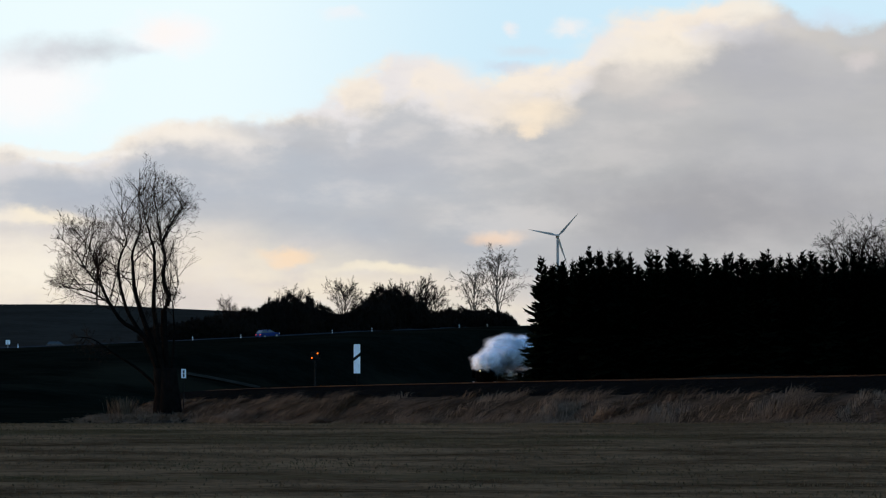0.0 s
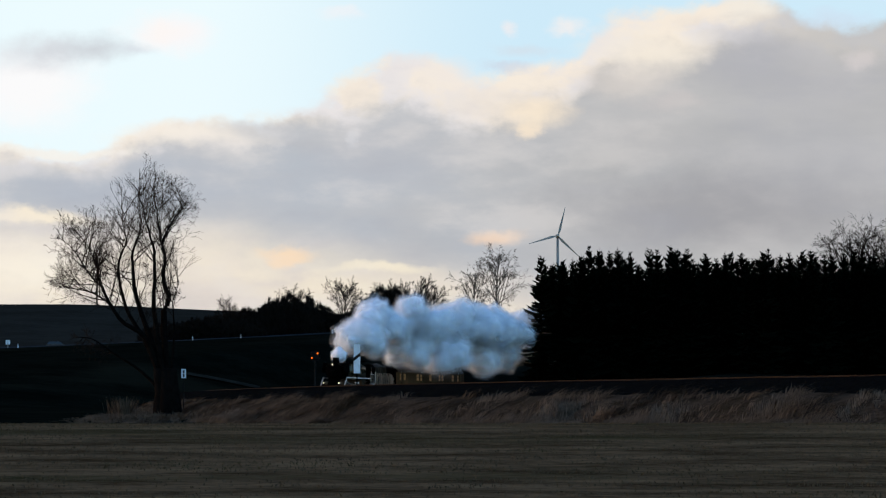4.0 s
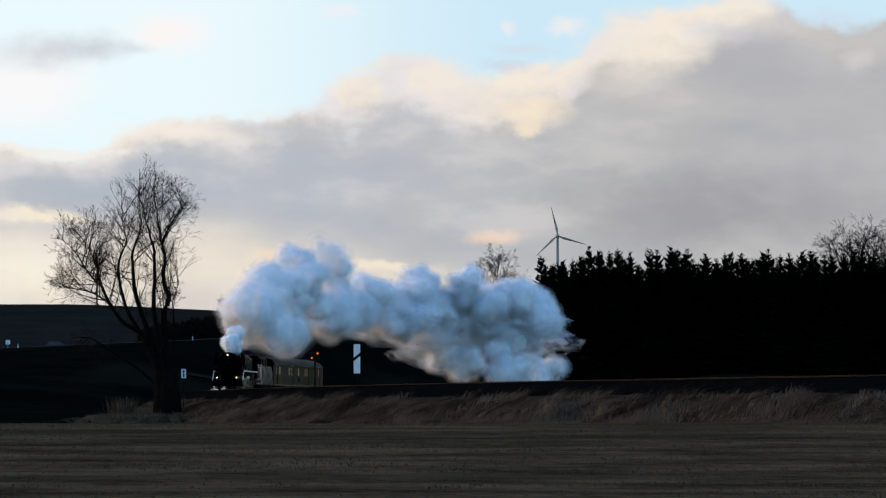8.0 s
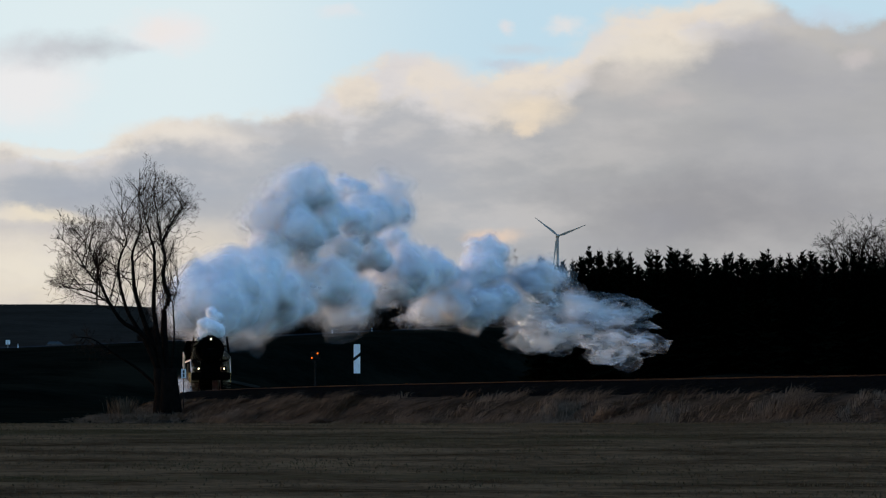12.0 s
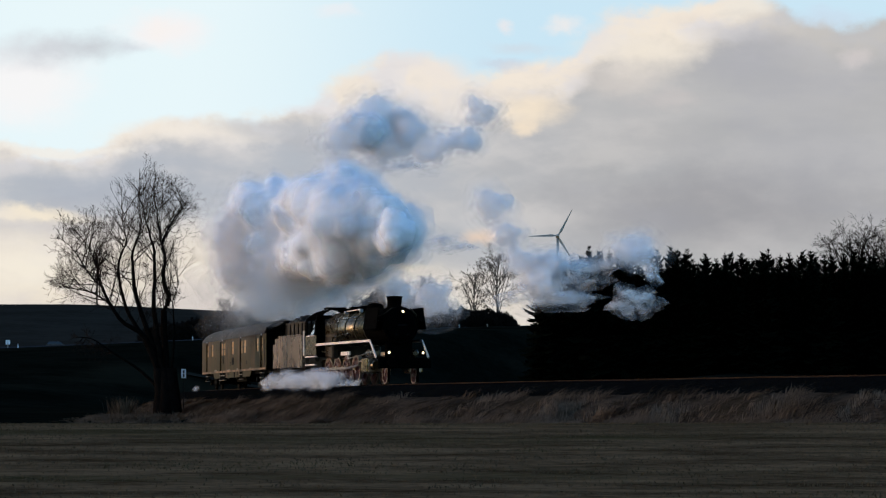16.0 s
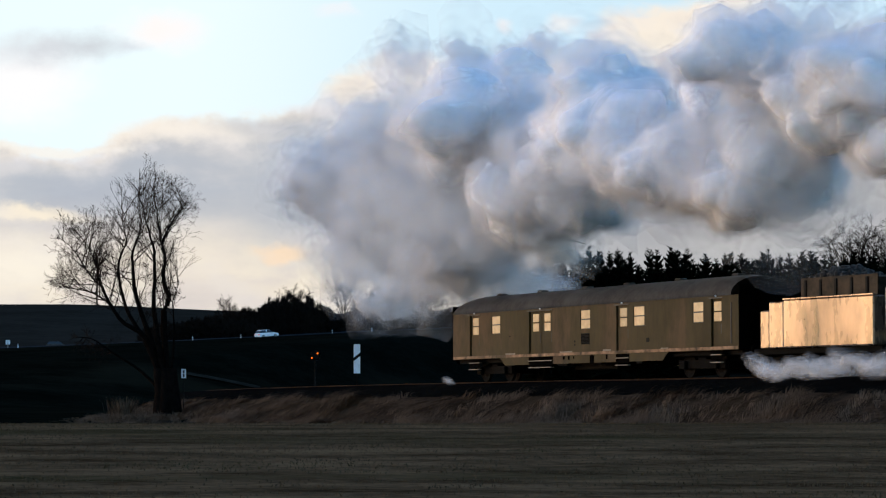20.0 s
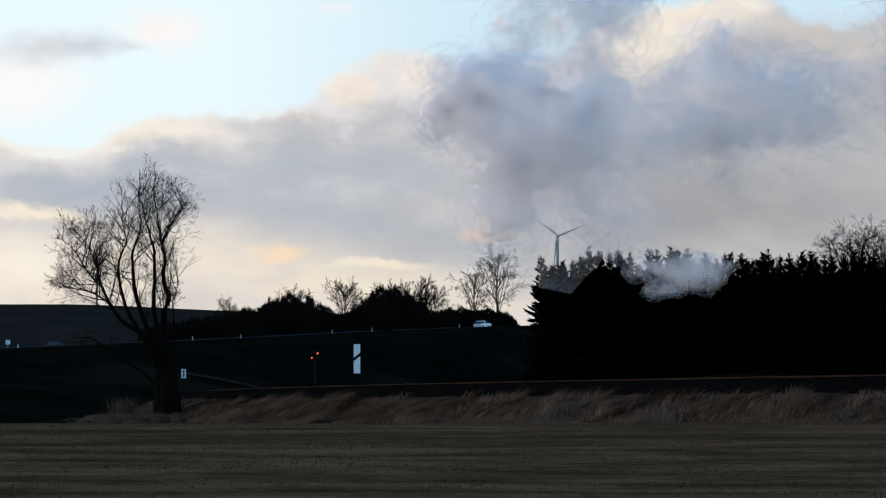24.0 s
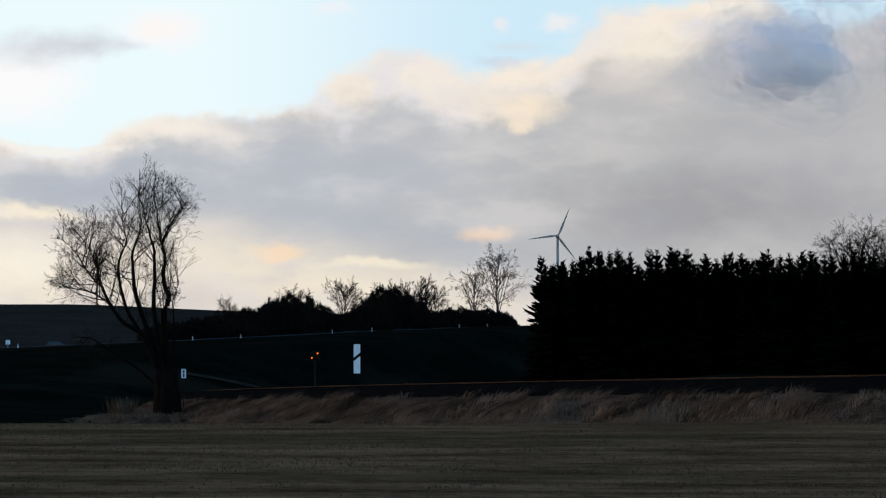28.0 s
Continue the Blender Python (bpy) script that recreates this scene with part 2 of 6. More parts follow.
def tube(bm, pts, radii, n=6):
    """A tapered tube along points."""
    rings = []
    pts = [Vector(p) for p in pts]
    for i, p in enumerate(pts):
        d = (pts[min(i + 1, len(pts) - 1)] - pts[max(i - 1, 0)])
        d = d.normalized() if d.length > 1e-6 else Vector((0, 0, 1))
        a = d.cross(Vector((0.31, 0.17, 0.93)) if abs(d.z) < 0.9 else Vector((1, 0, 0))).normalized()
        b = d.cross(a)
        r = radii[i] if isinstance(radii, (list, tuple)) else radii
        rings.append([bm.verts.new(p + (a * math.cos(2 * math.pi * k / n) + b * math.sin(2 * math.pi * k / n)) * r) for k in range(n)])
    for A, B in zip(rings, rings[1:]):
        for k in range(n):
            bm.faces.new((A[k], A[(k + 1) % n], B[(k + 1) % n], B[k]))
    bm.faces.new(rings[0][::-1])
    bm.faces.new(rings[-1])
    return bm


def sweep(bm, path, section, closed=False, mat_of=None):
    """Carries a cross-section of (across, z) along path rows (x, y, heading)."""
    rows = []
    for x, y, h in path:
        nx, ny = math.cos(h), math.sin(h)
        rows.append([bm.verts.new((x + o * nx, y + o * ny, z)) for o, z in section])
    k = len(section)
    for A, B in zip(rows, rows[1:]):
        for i in range(k if closed else k - 1):
            j = (i + 1) % k
            f = bm.faces.new((A[i], A[j], B[j], B[i]))
            if mat_of:
                f.material_index = mat_of[i]
    return bm


def mesh_from(name, verts, faces, mat, smooth=False):
    me = bpy.data.meshes.new(name)
    me.from_pydata([tuple(v) for v in verts], [], faces)
    for m in (mat if isinstance(mat, (list, tuple)) else [mat]):
        me.materials.append(MAT[m])
    if smooth:
        for p in me.polygons:
            p.use_smooth = True
    return me


# ---- the railway line: one long curve; the train runs along it ----
RAIL_Z = 2.8
X0, Y0, H0, K1, K2 = -18.717, 210.914, 0.10818, 0.003285, 1.19e-6
SPEED, GAIN = 14.702, 0.0261
STEP = 0.5


def build_line():
    table = {}
    for sign in (1, -1):
        x, y, s = X0, Y0, 0.0
        table[0] = (x, y, H0)
        for i in range(1, 900):
            sm = s + sign * STEP / 2
            h = H0 + K1 * sm + K2 * sm * sm / 2
            x += sign * STEP * math.sin(h)
            y -= sign * STEP * math.cos(h)
            s += sign * STEP
            table[sign * i] = (x, y, H0 + K1 * s + K2 * s * s / 2)
    return table


LINE = build_line()


def on_line(s):
    """Place and heading at s metres along the line; heading 0 runs to -y, positive turns to +x."""
    i = math.floor(s / STEP)
    f = s / STEP - i
    a, b = LINE[i], LINE[i + 1]
    return tuple(p + (q - p) * f for p, q in zip(a, b))


def front_at(t):
    return SPEED * (t - 11) + GAIN * (t - 11) ** 2 / 2


def rail_pose(t, ahead, wheelbase, origin):
    """Pose of a vehicle at t: its two bogies stand on the line; origin metres behind the train's front."""
    s = front_at(t) - origin
    a, b = on_line(s - ahead), on_line(s - ahead - wheelbase)
    d = Vector((a[0] - b[0], a[1] - b[1], 0)).normalized()
    p = Vector((a[0], a[1], RAIL_Z)) + d * ahead
    return pose(p.x, p.y, p.z, 0, 0, math.degrees(math.atan2(d.y, d.x)))


def line_path(s0, s1, step):
    n = int((s1 - s0) / step)
    return [on_line(s0 + (s1 - s0) * i / n) for i in range(n + 1)]


# ---- sky: one far sheet of evening cloud ----
def sky_sheet():
    R, W = 4600.0, 0.328
    vs, fs, uv = [], [], []
    nu, nv = 64, 24
    for j in range(nv + 1):
        e = -0.05 + 0.55 * j / nv
        for i in range(nu + 1):
            a = radians(-42 + 84 * i / nu)
            vs.append((R * math.sin(a), R * math.cos(a), 1.6 + R * math.cos(a) * e if abs(a) < 0.3 else 1.6 + R * 0.955 * e))
            uv.append((math.tan(a) / W + 0.5, e / W))
    for j in range(nv):
        for i in range(nu):
            q = j * (nu + 1) + i
            fs.append((q, q + nu + 1, q + nu + 2, q + 1))
    m = bpy.data.materials.new("evening_clouds")
    m.use_nodes = True
    t = m.node_tree
    t.nodes.remove(t.nodes["Principled BSDF"])
    MAT["cloud_sky"] = m
    U = t.nodes.new("ShaderNodeUVMap")
    U.uv_map = "sky"
    sep = t.nodes.new("ShaderNodeSeparateXYZ")
    t.links.new(U.outputs[0], sep.inputs[0])
    u, v = Val(t, sep.outputs[0]), Val(t, sep.outputs[1])
    co = U.outputs[0]
    def tint(r, g, b):
        return tuple(((c / 255 + 0.055) / 1.055) ** 2.4 for c in (r, g, b))

    flat = scaled(t, co, 1.0, 1.9, 1.0)
    big = noise_tex(t, flat, 5.0, 3.0, 0.5)
    fine = noise_tex(t, scaled(t, co, 1.0, 1.3, 1.0, (9.1, 4, 0)), 42.0, 6.0, 0.6, 0.2)
    puff = noise_tex(t, scaled(t, co, 1.0, 1.5, 1.0, (3.1, 0, 0)), 17.0, 6.0, 0.55, 0.1)
    soft = noise_tex(t, scaled(t, co, 1.0, 4.0, 1.0, (7.7, 2, 0)), 3.5, 4.0, 0.55)
    # ragged outlines: every form is looked up at a shifted place
    wu = u + (noise_tex(t, scaled(t, co, 1.0, 1.4, 1.0, (1.3, 5, 0)), 8.0, 7.0, 0.6) - 0.5) * 0.085
    wv = v + (noise_tex(t, scaled(t, co, 1.0, 1.4, 1.0, (5.7, 9, 0)), 8.0, 7.0, 0.6) - 0.5) * 0.060
    # clear sky behind, pale and bright towards the left
    col = mixc(t, u.ramp(0.2, 0.62), tint(236, 251, 255), tint(206, 234, 249))

    def cloud(x, y, rx, ry, colour, strength, soft_edge=0.25):
        """One cloud form: its middle and half size across and up, in thousandths of the view's width above the level line."""
        nonlocal col
        r = (((wu - x / 1000) / (rx / 1000)).pow2() + ((wv - y / 1000) / (ry / 1000)).pow2()).sq() + (puff - 0.5) * 0.65 + (fine - 0.5) * 0.35
        col = mixc(t, r.ramp(1.3, soft_edge) * strength, col, tint(*colour))

    cloud(28, 362, 85, 48, (253, 250, 250), 0.85)
    cloud(185, 425, 58, 22, (252, 247, 247), 0.85)
    cloud(45, 401, 74, 25, (210, 212, 218), 0.85, -0.2)
    cloud(98, 406, 50, 21, (202, 205, 211), 0.8, -0.2)
    cloud(145, 409, 26, 10, (212, 216, 224), 0.6, 0.0)
    cloud(178, 428, 26, 13, (253, 246, 242), 0.7, 0.0)
    cloud(383, 443, 30, 9, (246, 242, 244), 0.5)
    cloud(583, 432, 11, 8, (248, 238, 236), 0.6, 0.0)
    cloud(645, 437, 20, 9, (250, 241, 236), 0.7, 0.0)
    cloud(598, 408, 40, 9, (214, 220, 228), 0.5, 0.0)
    # the great bank: its upper edge climbs from left to right
    edge = u.curve([(0.0, 0.292), (0.06, 0.289), (0.12, 0.294), (0.153, 0.314), (0.21, 0.327), (0.30, 0.328), (0.335, 0.342), (0.39, 0.366), (0.425, 0.386), (0.447, 0.401),
                    (0.475, 0.399), (0.51, 0.381), (0.545, 0.371), (0.60, 0.390), (0.65, 0.398), (0.675, 0.430), (0.70, 0.444), (0.78, 0.452), (0.84, 0.462), (0.89, 0.455), (0.93, 0.436), (1.0, 0.440)])
    d = edge + (wv - v) * -0.55 + (puff - 0.5) * 0.042 + (fine - 0.5) * 0.022 - v
    grey = mixc(t, (u + (big - 0.5) * 0.4).ramp(0.25, 0.8), tint(184, 190, 199), tint(181, 181, 182))
    grey = mixc(t, (soft * 0.7 + big * 0.3).ramp(0.38, 0.62) * 0.55, grey, tint(197, 196, 197))
    rim = (d + (big - 0.5) * 0.05 + (puff - 0.5) * 0.03 - u.ramp(0.34, 0.42) * 0.028).ramp(0.042, 0.0)
    warm = mixc(t, puff.ramp(0.40, 0.60), tint(236, 231, 230), tint(249, 237, 222))
    col = mixc(t, d.ramp(-0.010, 0.014), col, mixc(t, rim * (u.ramp(0.93, 0.80) * 0.75 + 0.2), grey, warm))
    cloud(150, 248, 330, 30, (181, 188, 199), 0.5, 0.1)
    cloud(440, 285, 110, 36, (185, 188, 196), 0.55, 0.1)
    cloud(850, 392, 95, 38, (182, 182, 187), 0.75, 0.1)
    cloud(940, 360, 120, 45, (188, 187, 190), 0.5, 0.1)
    cloud(740, 300, 70, 30, (192, 190, 191), 0.4, 0.1)
    cloud(560, 345, 70, 22, (238, 228, 217), 0.7)
    cloud(606, 331, 50, 21, (251, 234, 210), 0.85, 0.1)
    cloud(603, 313, 14, 10, (249, 231, 207), 0.8)
    cloud(500, 372, 50, 22, (240, 232, 226), 0.6)
    cloud(735, 408, 75, 33, (248, 237, 220), 0.9, 0.1)
    cloud(700, 372, 60, 24, (222, 213, 205), 0.55)
    cloud(845, 448, 34, 18, (245, 238, 226), 0.8)
    cloud(575, 388, 32, 8, (208, 214, 226), 0.6)
    cloud(765, 345, 50, 12, (206, 199, 197), 0.5)
    cloud(945, 440, 45, 14, (208, 227, 243), 0.75)
    cloud(980, 393, 18, 12, (222, 213, 212), 0.5)
    cloud(70, 289, 85, 6, (247, 241, 232), 0.75)
    cloud(225, 309, 95, 17, (248, 239, 227), 0.85, 0.1)
    cloud(310, 316, 65, 14, (192, 195, 201), 0.55)
    cloud(410, 303, 7, 12, (214, 216, 222), 0.5)
    # light breaks low under the bank, warm on the left
    low = v + (soft - 0.5) * 0.07 + (wv - v) * 0.6 + u.ramp(0.15, 0.95) * 0.13
    col = mixc(t, low.ramp(0.235, 0.160) * 0.95, col, mixc(t, (puff * 0.4 + soft * 0.6).ramp(0.40, 0.60), tint(224, 214, 206), tint(244, 232, 212)))
    cloud(30, 211, 90, 11, (251, 238, 216), 0.9)
    cloud(40, 198, 60, 8, (212, 207, 206), 0.55)
    cloud(25, 158, 90, 38, (252, 243, 226), 0.85, 0.1)
    cloud(210, 165, 100, 40, (236, 226, 213), 0.6, 0.1)
    cloud(320, 172, 34, 9, (252, 222, 188), 0.85)
    cloud(566, 191, 32, 12, (246, 214, 186), 0.8)
    cloud(430, 155, 75, 8, (248, 236, 212), 0.8)
    cloud(330, 130, 90, 14, (240, 228, 208), 0.6)
    cloud(490, 140, 100, 14, (234, 222, 206), 0.6)
    cloud(830, 225, 230, 55, (160, 160, 164), 0.85, 0.1)
    cloud(920, 285, 150, 60, (174, 175, 181), 0.5, 0.1)
    # uneven thickness of the cloud
    mottle = noise_tex(t, scaled(t, co, 1.0, 2.2, 1.0, (2.2, 3, 0)), 7.0, 6.0, 0.55)
    body = d.ramp(0.0, 0.03)
    col = mixc(t, mottle.ramp(0.46, 0.70) * body * (u.ramp(0.95, 0.45) * 0.36 + 0.08), col, tint(232, 226, 222))
    col = mixc(t, mottle.ramp(0.50, 0.30) * body * 0.18, col, tint(160, 163, 176))
    em = t.nodes.new("ShaderNodeEmission")
    t.links.new(col, em.inputs[0])
    em.inputs[1].default_value = 0.5
    t.links.new(em.outputs[0], t.nodes["Material Output"].inputs[0])
    me = mesh_from("cloud_backdrop", vs, fs, "cloud_sky", True)
    layer = me.uv_layers.new(name="sky")
    for lo in me.loops:
        layer.data[lo.index].uv = uv[lo.vertex_index]
    return tagged(new("cloud_backdrop", me), "pale evening sky with a long grey cloud bank", "sky", kind="structure")


backdrop = sky_sheet()


# ---- ground ----
def smooth(a, b, x):
    f = min(1.0, max(0.0, (x - a) / (b - a)))
    return f * f * (3 - 2 * f)


LINE_PTS = [(*on_line(s), s) for s in range(-380, 250, 4)]


def line_gap(x, y):
    """Distance from the line."""
    return min((p[0] - x) ** 2 + (p[1] - y) ** 2 for p in LINE_PTS) ** 0.5


ROAD = [(-200.0, 452.0, 8.6), (-110.0, 464.0, 10.6), (-73.0, 470.0, 11.5), (-44.0, 475.0, 12.8), (-31.4, 483.0, 13.6), (-14.7, 497.0, 14.9), (4.1, 522.0, 16.4),
        (22.0, 552.0, 17.6), (60.0, 620.0, 20.0)]


def road_at(x):
    """Depth and height of the country road at x."""
    if x <= ROAD[0][0]:
        return ROAD[0][1:]
    for a, b in zip(ROAD, ROAD[1:]):
        if x <= b[0]:
            f = (x - a[0]) / (b[0] - a[0])
            return a[1] + (b[1] - a[1]) * f, a[2] + (b[2] - a[2]) * f
    return ROAD[-1][1:]


def ground_z(x, y):
    near = 1.08 * smooth(35, 88, y) if y < 88 else 1.08 - 0.55 * smooth(90, 125, y)
    yr, zr = road_at(x)
    far = 1.3 + (zr - 1.3) * smooth(230, yr - 7, y)
    if y > yr + 6:
        far = zr + max(0.0, 31.6 - 2.4 * smooth(-110, -45, x) - zr) * smooth(yr + 10, 800, y) * (1 - smooth(-40, 60, x))
        far += 55 * smooth(900, 3000, y)
    w = smooth(120, 200, y)
    z = near * (1 - w) + far * w
    if 20 < y < 460 and -90 < x < 160:
        g = line_gap(x, y)
        if g < 40:
            k = 1 - smooth(8, 40, g)
            z = z * (1 - k) + min(z, 1.35) * k
    z += 0.12 * noise.noise((x * 0.05, y * 0.05, 0)) * smooth(60, 160, y)
    if y > 560:
        z += (0.4 + 1.1 * smooth(850, 1400, y)) * noise.noise((x * 0.006, y * 0.006, 3))
    return z


def spaced(rows):
    out = []
    for a, b, st in rows:
        v = a
        while v < b - 1e-6:
            out.append(v)
            v += st
    out.append(rows[-1][1])
    return out


def build_ground():
    xs = spaced([(-4600, -800, 380), (-800, -160, 40), (-160, -40, 8), (-40, 40, 2), (40, 160, 6), (160, 800, 40), (800, 4600, 380)])
    ys = spaced([(-600, -50, 55), (-50, 30, 10), (30, 100, 1.5), (100, 300, 4), (300, 540, 8), (540, 1000, 30), (1000, 4800, 200)])
    vs = [(x, y, ground_z(x, y)) for y in ys for x in xs]
    w = len(xs)
    fs, mi = [], []
    for j in range(len(ys) - 1):
        for i in range(w - 1):
            fs.append((j * w + i, j * w + i + 1, (j + 1) * w + i + 1, (j + 1) * w + i))
            y = (ys[j] + ys[j + 1]) / 2
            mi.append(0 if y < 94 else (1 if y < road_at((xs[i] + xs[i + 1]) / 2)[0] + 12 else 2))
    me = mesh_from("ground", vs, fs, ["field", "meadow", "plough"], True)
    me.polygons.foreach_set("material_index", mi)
    tagged(new("ground", me), "stubble field, meadow with dusk shade put into its colour, ploughed hill", "ground", kind="structure")


build_ground()


def build_railway():
    path = line_path(-330, 240, 2.0)
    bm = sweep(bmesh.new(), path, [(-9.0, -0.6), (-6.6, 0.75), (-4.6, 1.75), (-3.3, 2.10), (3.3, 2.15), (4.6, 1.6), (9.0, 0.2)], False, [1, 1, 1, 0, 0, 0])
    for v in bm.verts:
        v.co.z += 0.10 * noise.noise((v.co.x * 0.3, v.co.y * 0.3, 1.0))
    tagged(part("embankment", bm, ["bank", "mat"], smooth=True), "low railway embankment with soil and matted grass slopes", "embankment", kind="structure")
    bm = sweep(bmesh.new(), path, [(-3.5, 1.95), (-2.6, 2.38), (-1.9, 2.72), (1.9, 2.72), (2.6, 2.38), (3.5, 1.95)])
    for v in bm.verts:
        v.co.z += 0.03 * noise.noise((v.co.x * 1.7, v.co.y * 1.7, 4.0))
    tagged(part("ballast_bed", bm, "ballast"), "stone ballast under the rails, shade put into its dark colour", "ballast", kind="structure")
    prof = [(-0.07, 0), (-0.07, 0.02), (-0.012, 0.04), (-0.012, 0.11), (-0.036, 0.125), (-0.036, 0.15),
            (0.036, 0.15), (0.036, 0.125), (0.012, 0.11), (0.012, 0.04), (0.07, 0.02), (0.07, 0)]
    for side in (-0.752, 0.752):
        bm = sweep(bmesh.new(), path, [(side + o, RAIL_Z - 0.15 + z) for o, z in prof], True,
                   [0] * 5 + [1] + [0] * 6)
        tagged(part("rail", bm, ["rail", "railhead"]), "rusty steel rail with a worn bright head", "rail", "rails of the line", "structure")


build_railway()


def leaf_strip(vs, fs, base, direction, up, length, width, bend):
    """One grass blade of two quads."""
    n = len(vs)
    side = direction.cross(up).normalized() * width if direction.cross(up).length > 1e-5 else Vector((width, 0, 0))
    mid = base + up * length * 0.6 + direction * bend * 0.35
    tip = base + up * length * 0.85 + direction * bend
    vs += [base - side, base + side, mid + side * 0.7, mid - side * 0.7, tip]
    fs += [(n, n + 1, n + 2, n + 3), (n + 3, n + 2, n + 4)]


def tuft(vs, fs, rnd, cx, cy, zb, tall, lean, blades, wild, width=0.017):
    """A tussock of blades that lean one way."""
    Z = Vector((0, 0, 1))
    r = 0.10 + tall * 0.25
    for b in range(blades):
        a = Vector((lean.x + rnd.uniform(-wild, wild), lean.y + rnd.uniform(-wild, wild), 0))
        a = a.normalized() if a.length > 0.01 else Vector((1, 0, 0))
        h = tall * rnd.uniform(0.55, 1.1)
        leaf_strip(vs, fs, Vector((cx + rnd.uniform(-r, r), cy + rnd.uniform(-r, r), zb - 0.06)), a, Z, h, width * rnd.uniform(0.7, 1.3), h * rnd.uniform(0.6, 2.0))


def bank_grass():
    """Tall dry grass, laid over by the wind, along the near slope."""
    rnd = random.Random(5)
    vs, fs = [], []
    s = -6.0
    while s < 178:
        x, y, h = on_line(s)
        near = smooth(0, 120, s)
        for k in range(13):
            o = -3.5 - 4.6 * rnd.random()
            f = (-o - 3.3) / 3.5
            zb = max(2.05 - 1.40 * f, 0.75)
            cx, cy = x + o * math.cos(h) + rnd.uniform(-.4, .4), y + o * math.sin(h) + rnd.uniform(-.4, .4)
            lump = noise.noise((cx * 0.30, cy * 0.30, 7.0)) + 0.5 * noise.noise((cx * 0.9, cy * 0.9, 2.0))
            if lump < -0.30 and rnd.random() < 0.8:
                continue
            tall = (0.32 + 0.45 * max(0, lump + 0.2)) * rnd.uniform(0.75, 1.25) * (0.85 + 0.4 * near)
            w = 1.3 * noise.noise((cx * 0.3, cy * 0.3, 11.0))
            lean = Vector((math.cos(h + 0.2 + w), math.sin(h + 0.2 + w) - 0.3, 0))
            tuft(vs, fs, rnd, cx, cy, zb, tall, lean, 17, 0.5, 0.015)
        s += 0.33
    tagged(new("dry_grass", mesh_from("dry_grass", vs, fs, "grass")), "tall dry beige grass bent over on the bank", "grass", kind="stuff")
    # rank growth round the foot of the old tree
    vs, fs = [], []
    for i in range(700):
        cx, cy = rnd.uniform(-22.5, -12.0), rnd.uniform(140, 172)
        lump = noise.noise((cx * 0.35, cy * 0.35, 17.0))
        edge = smooth(-22.5, -19.0, cx)
        tall = max(0.12, (0.45 + 0.8 * lump) * edge) * smooth(136, 160, cy)
        tuft(vs, fs, rnd, cx, cy, ground_z(cx, cy), tall, Vector((lump, 0.4, 0)), 18, 0.9)
    tagged(new("rank_grass", mesh_from("rank_grass", vs, fs, "grass")), "matted pale dead grass round the tree foot", "grass", kind="stuff")
    vs, fs = [], []
    for i in range(260):
        a, r = rnd.uniform(0, 6.28), abs(rnd.gauss(0, 0.55))
        cx, cy = -19.1 + math.cos(a) * r, 163 + math.sin(a) * r
        leaf_strip(vs, fs, Vector((cx, cy, ground_z(cx, cy) - 0.05)), Vector((math.cos(a), math.sin(a), 0)), Vector((0, 0, 1)), rnd.uniform(0.8, 1.75), 0.016, rnd.uniform(0.1, 0.7))
    tagged(new("reed_clump", mesh_from("reed_clump", vs, fs, "grass")), "pale feathery clump of dead stalks beside the tree", "plant", kind="stuff")


def field_stubble():
    rnd = random.Random(9)
    vs, fs = [], []
    Z = Vector((0, 0, 1))
    for row in range(0, 185):
        y0 = 43 + row * 0.25
        half = y0 * 0.175 + 1.0
        n = int(half * 2 / 0.115)
        for i in range(n):
            x, y = rnd.uniform(-half, half), y0 + rnd.gauss(0, 0.06)
            if noise.noise((x * 0.10, y * 0.45, 2.0)) + 0.6 * noise.noise((x * 0.6, y * 0.9, 5.0)) < -0.1 and rnd.random() < 0.8:
                continue
            a = rnd.uniform(0, 6.28)
            leaf_strip(vs, fs, Vector((x, y, ground_z(x, y) - 0.01)), Vector((math.cos(a), math.sin(a), 0)), Z,
                       rnd.uniform(0.02, 0.07), 0.013, rnd.uniform(0.0, 0.07))
    tagged(new("stubble", mesh_from("stubble", vs, fs, "straw")), "short pale cut straw in rows on the field", "stubble", kind="stuff")


bank_grass()
field_stubble()


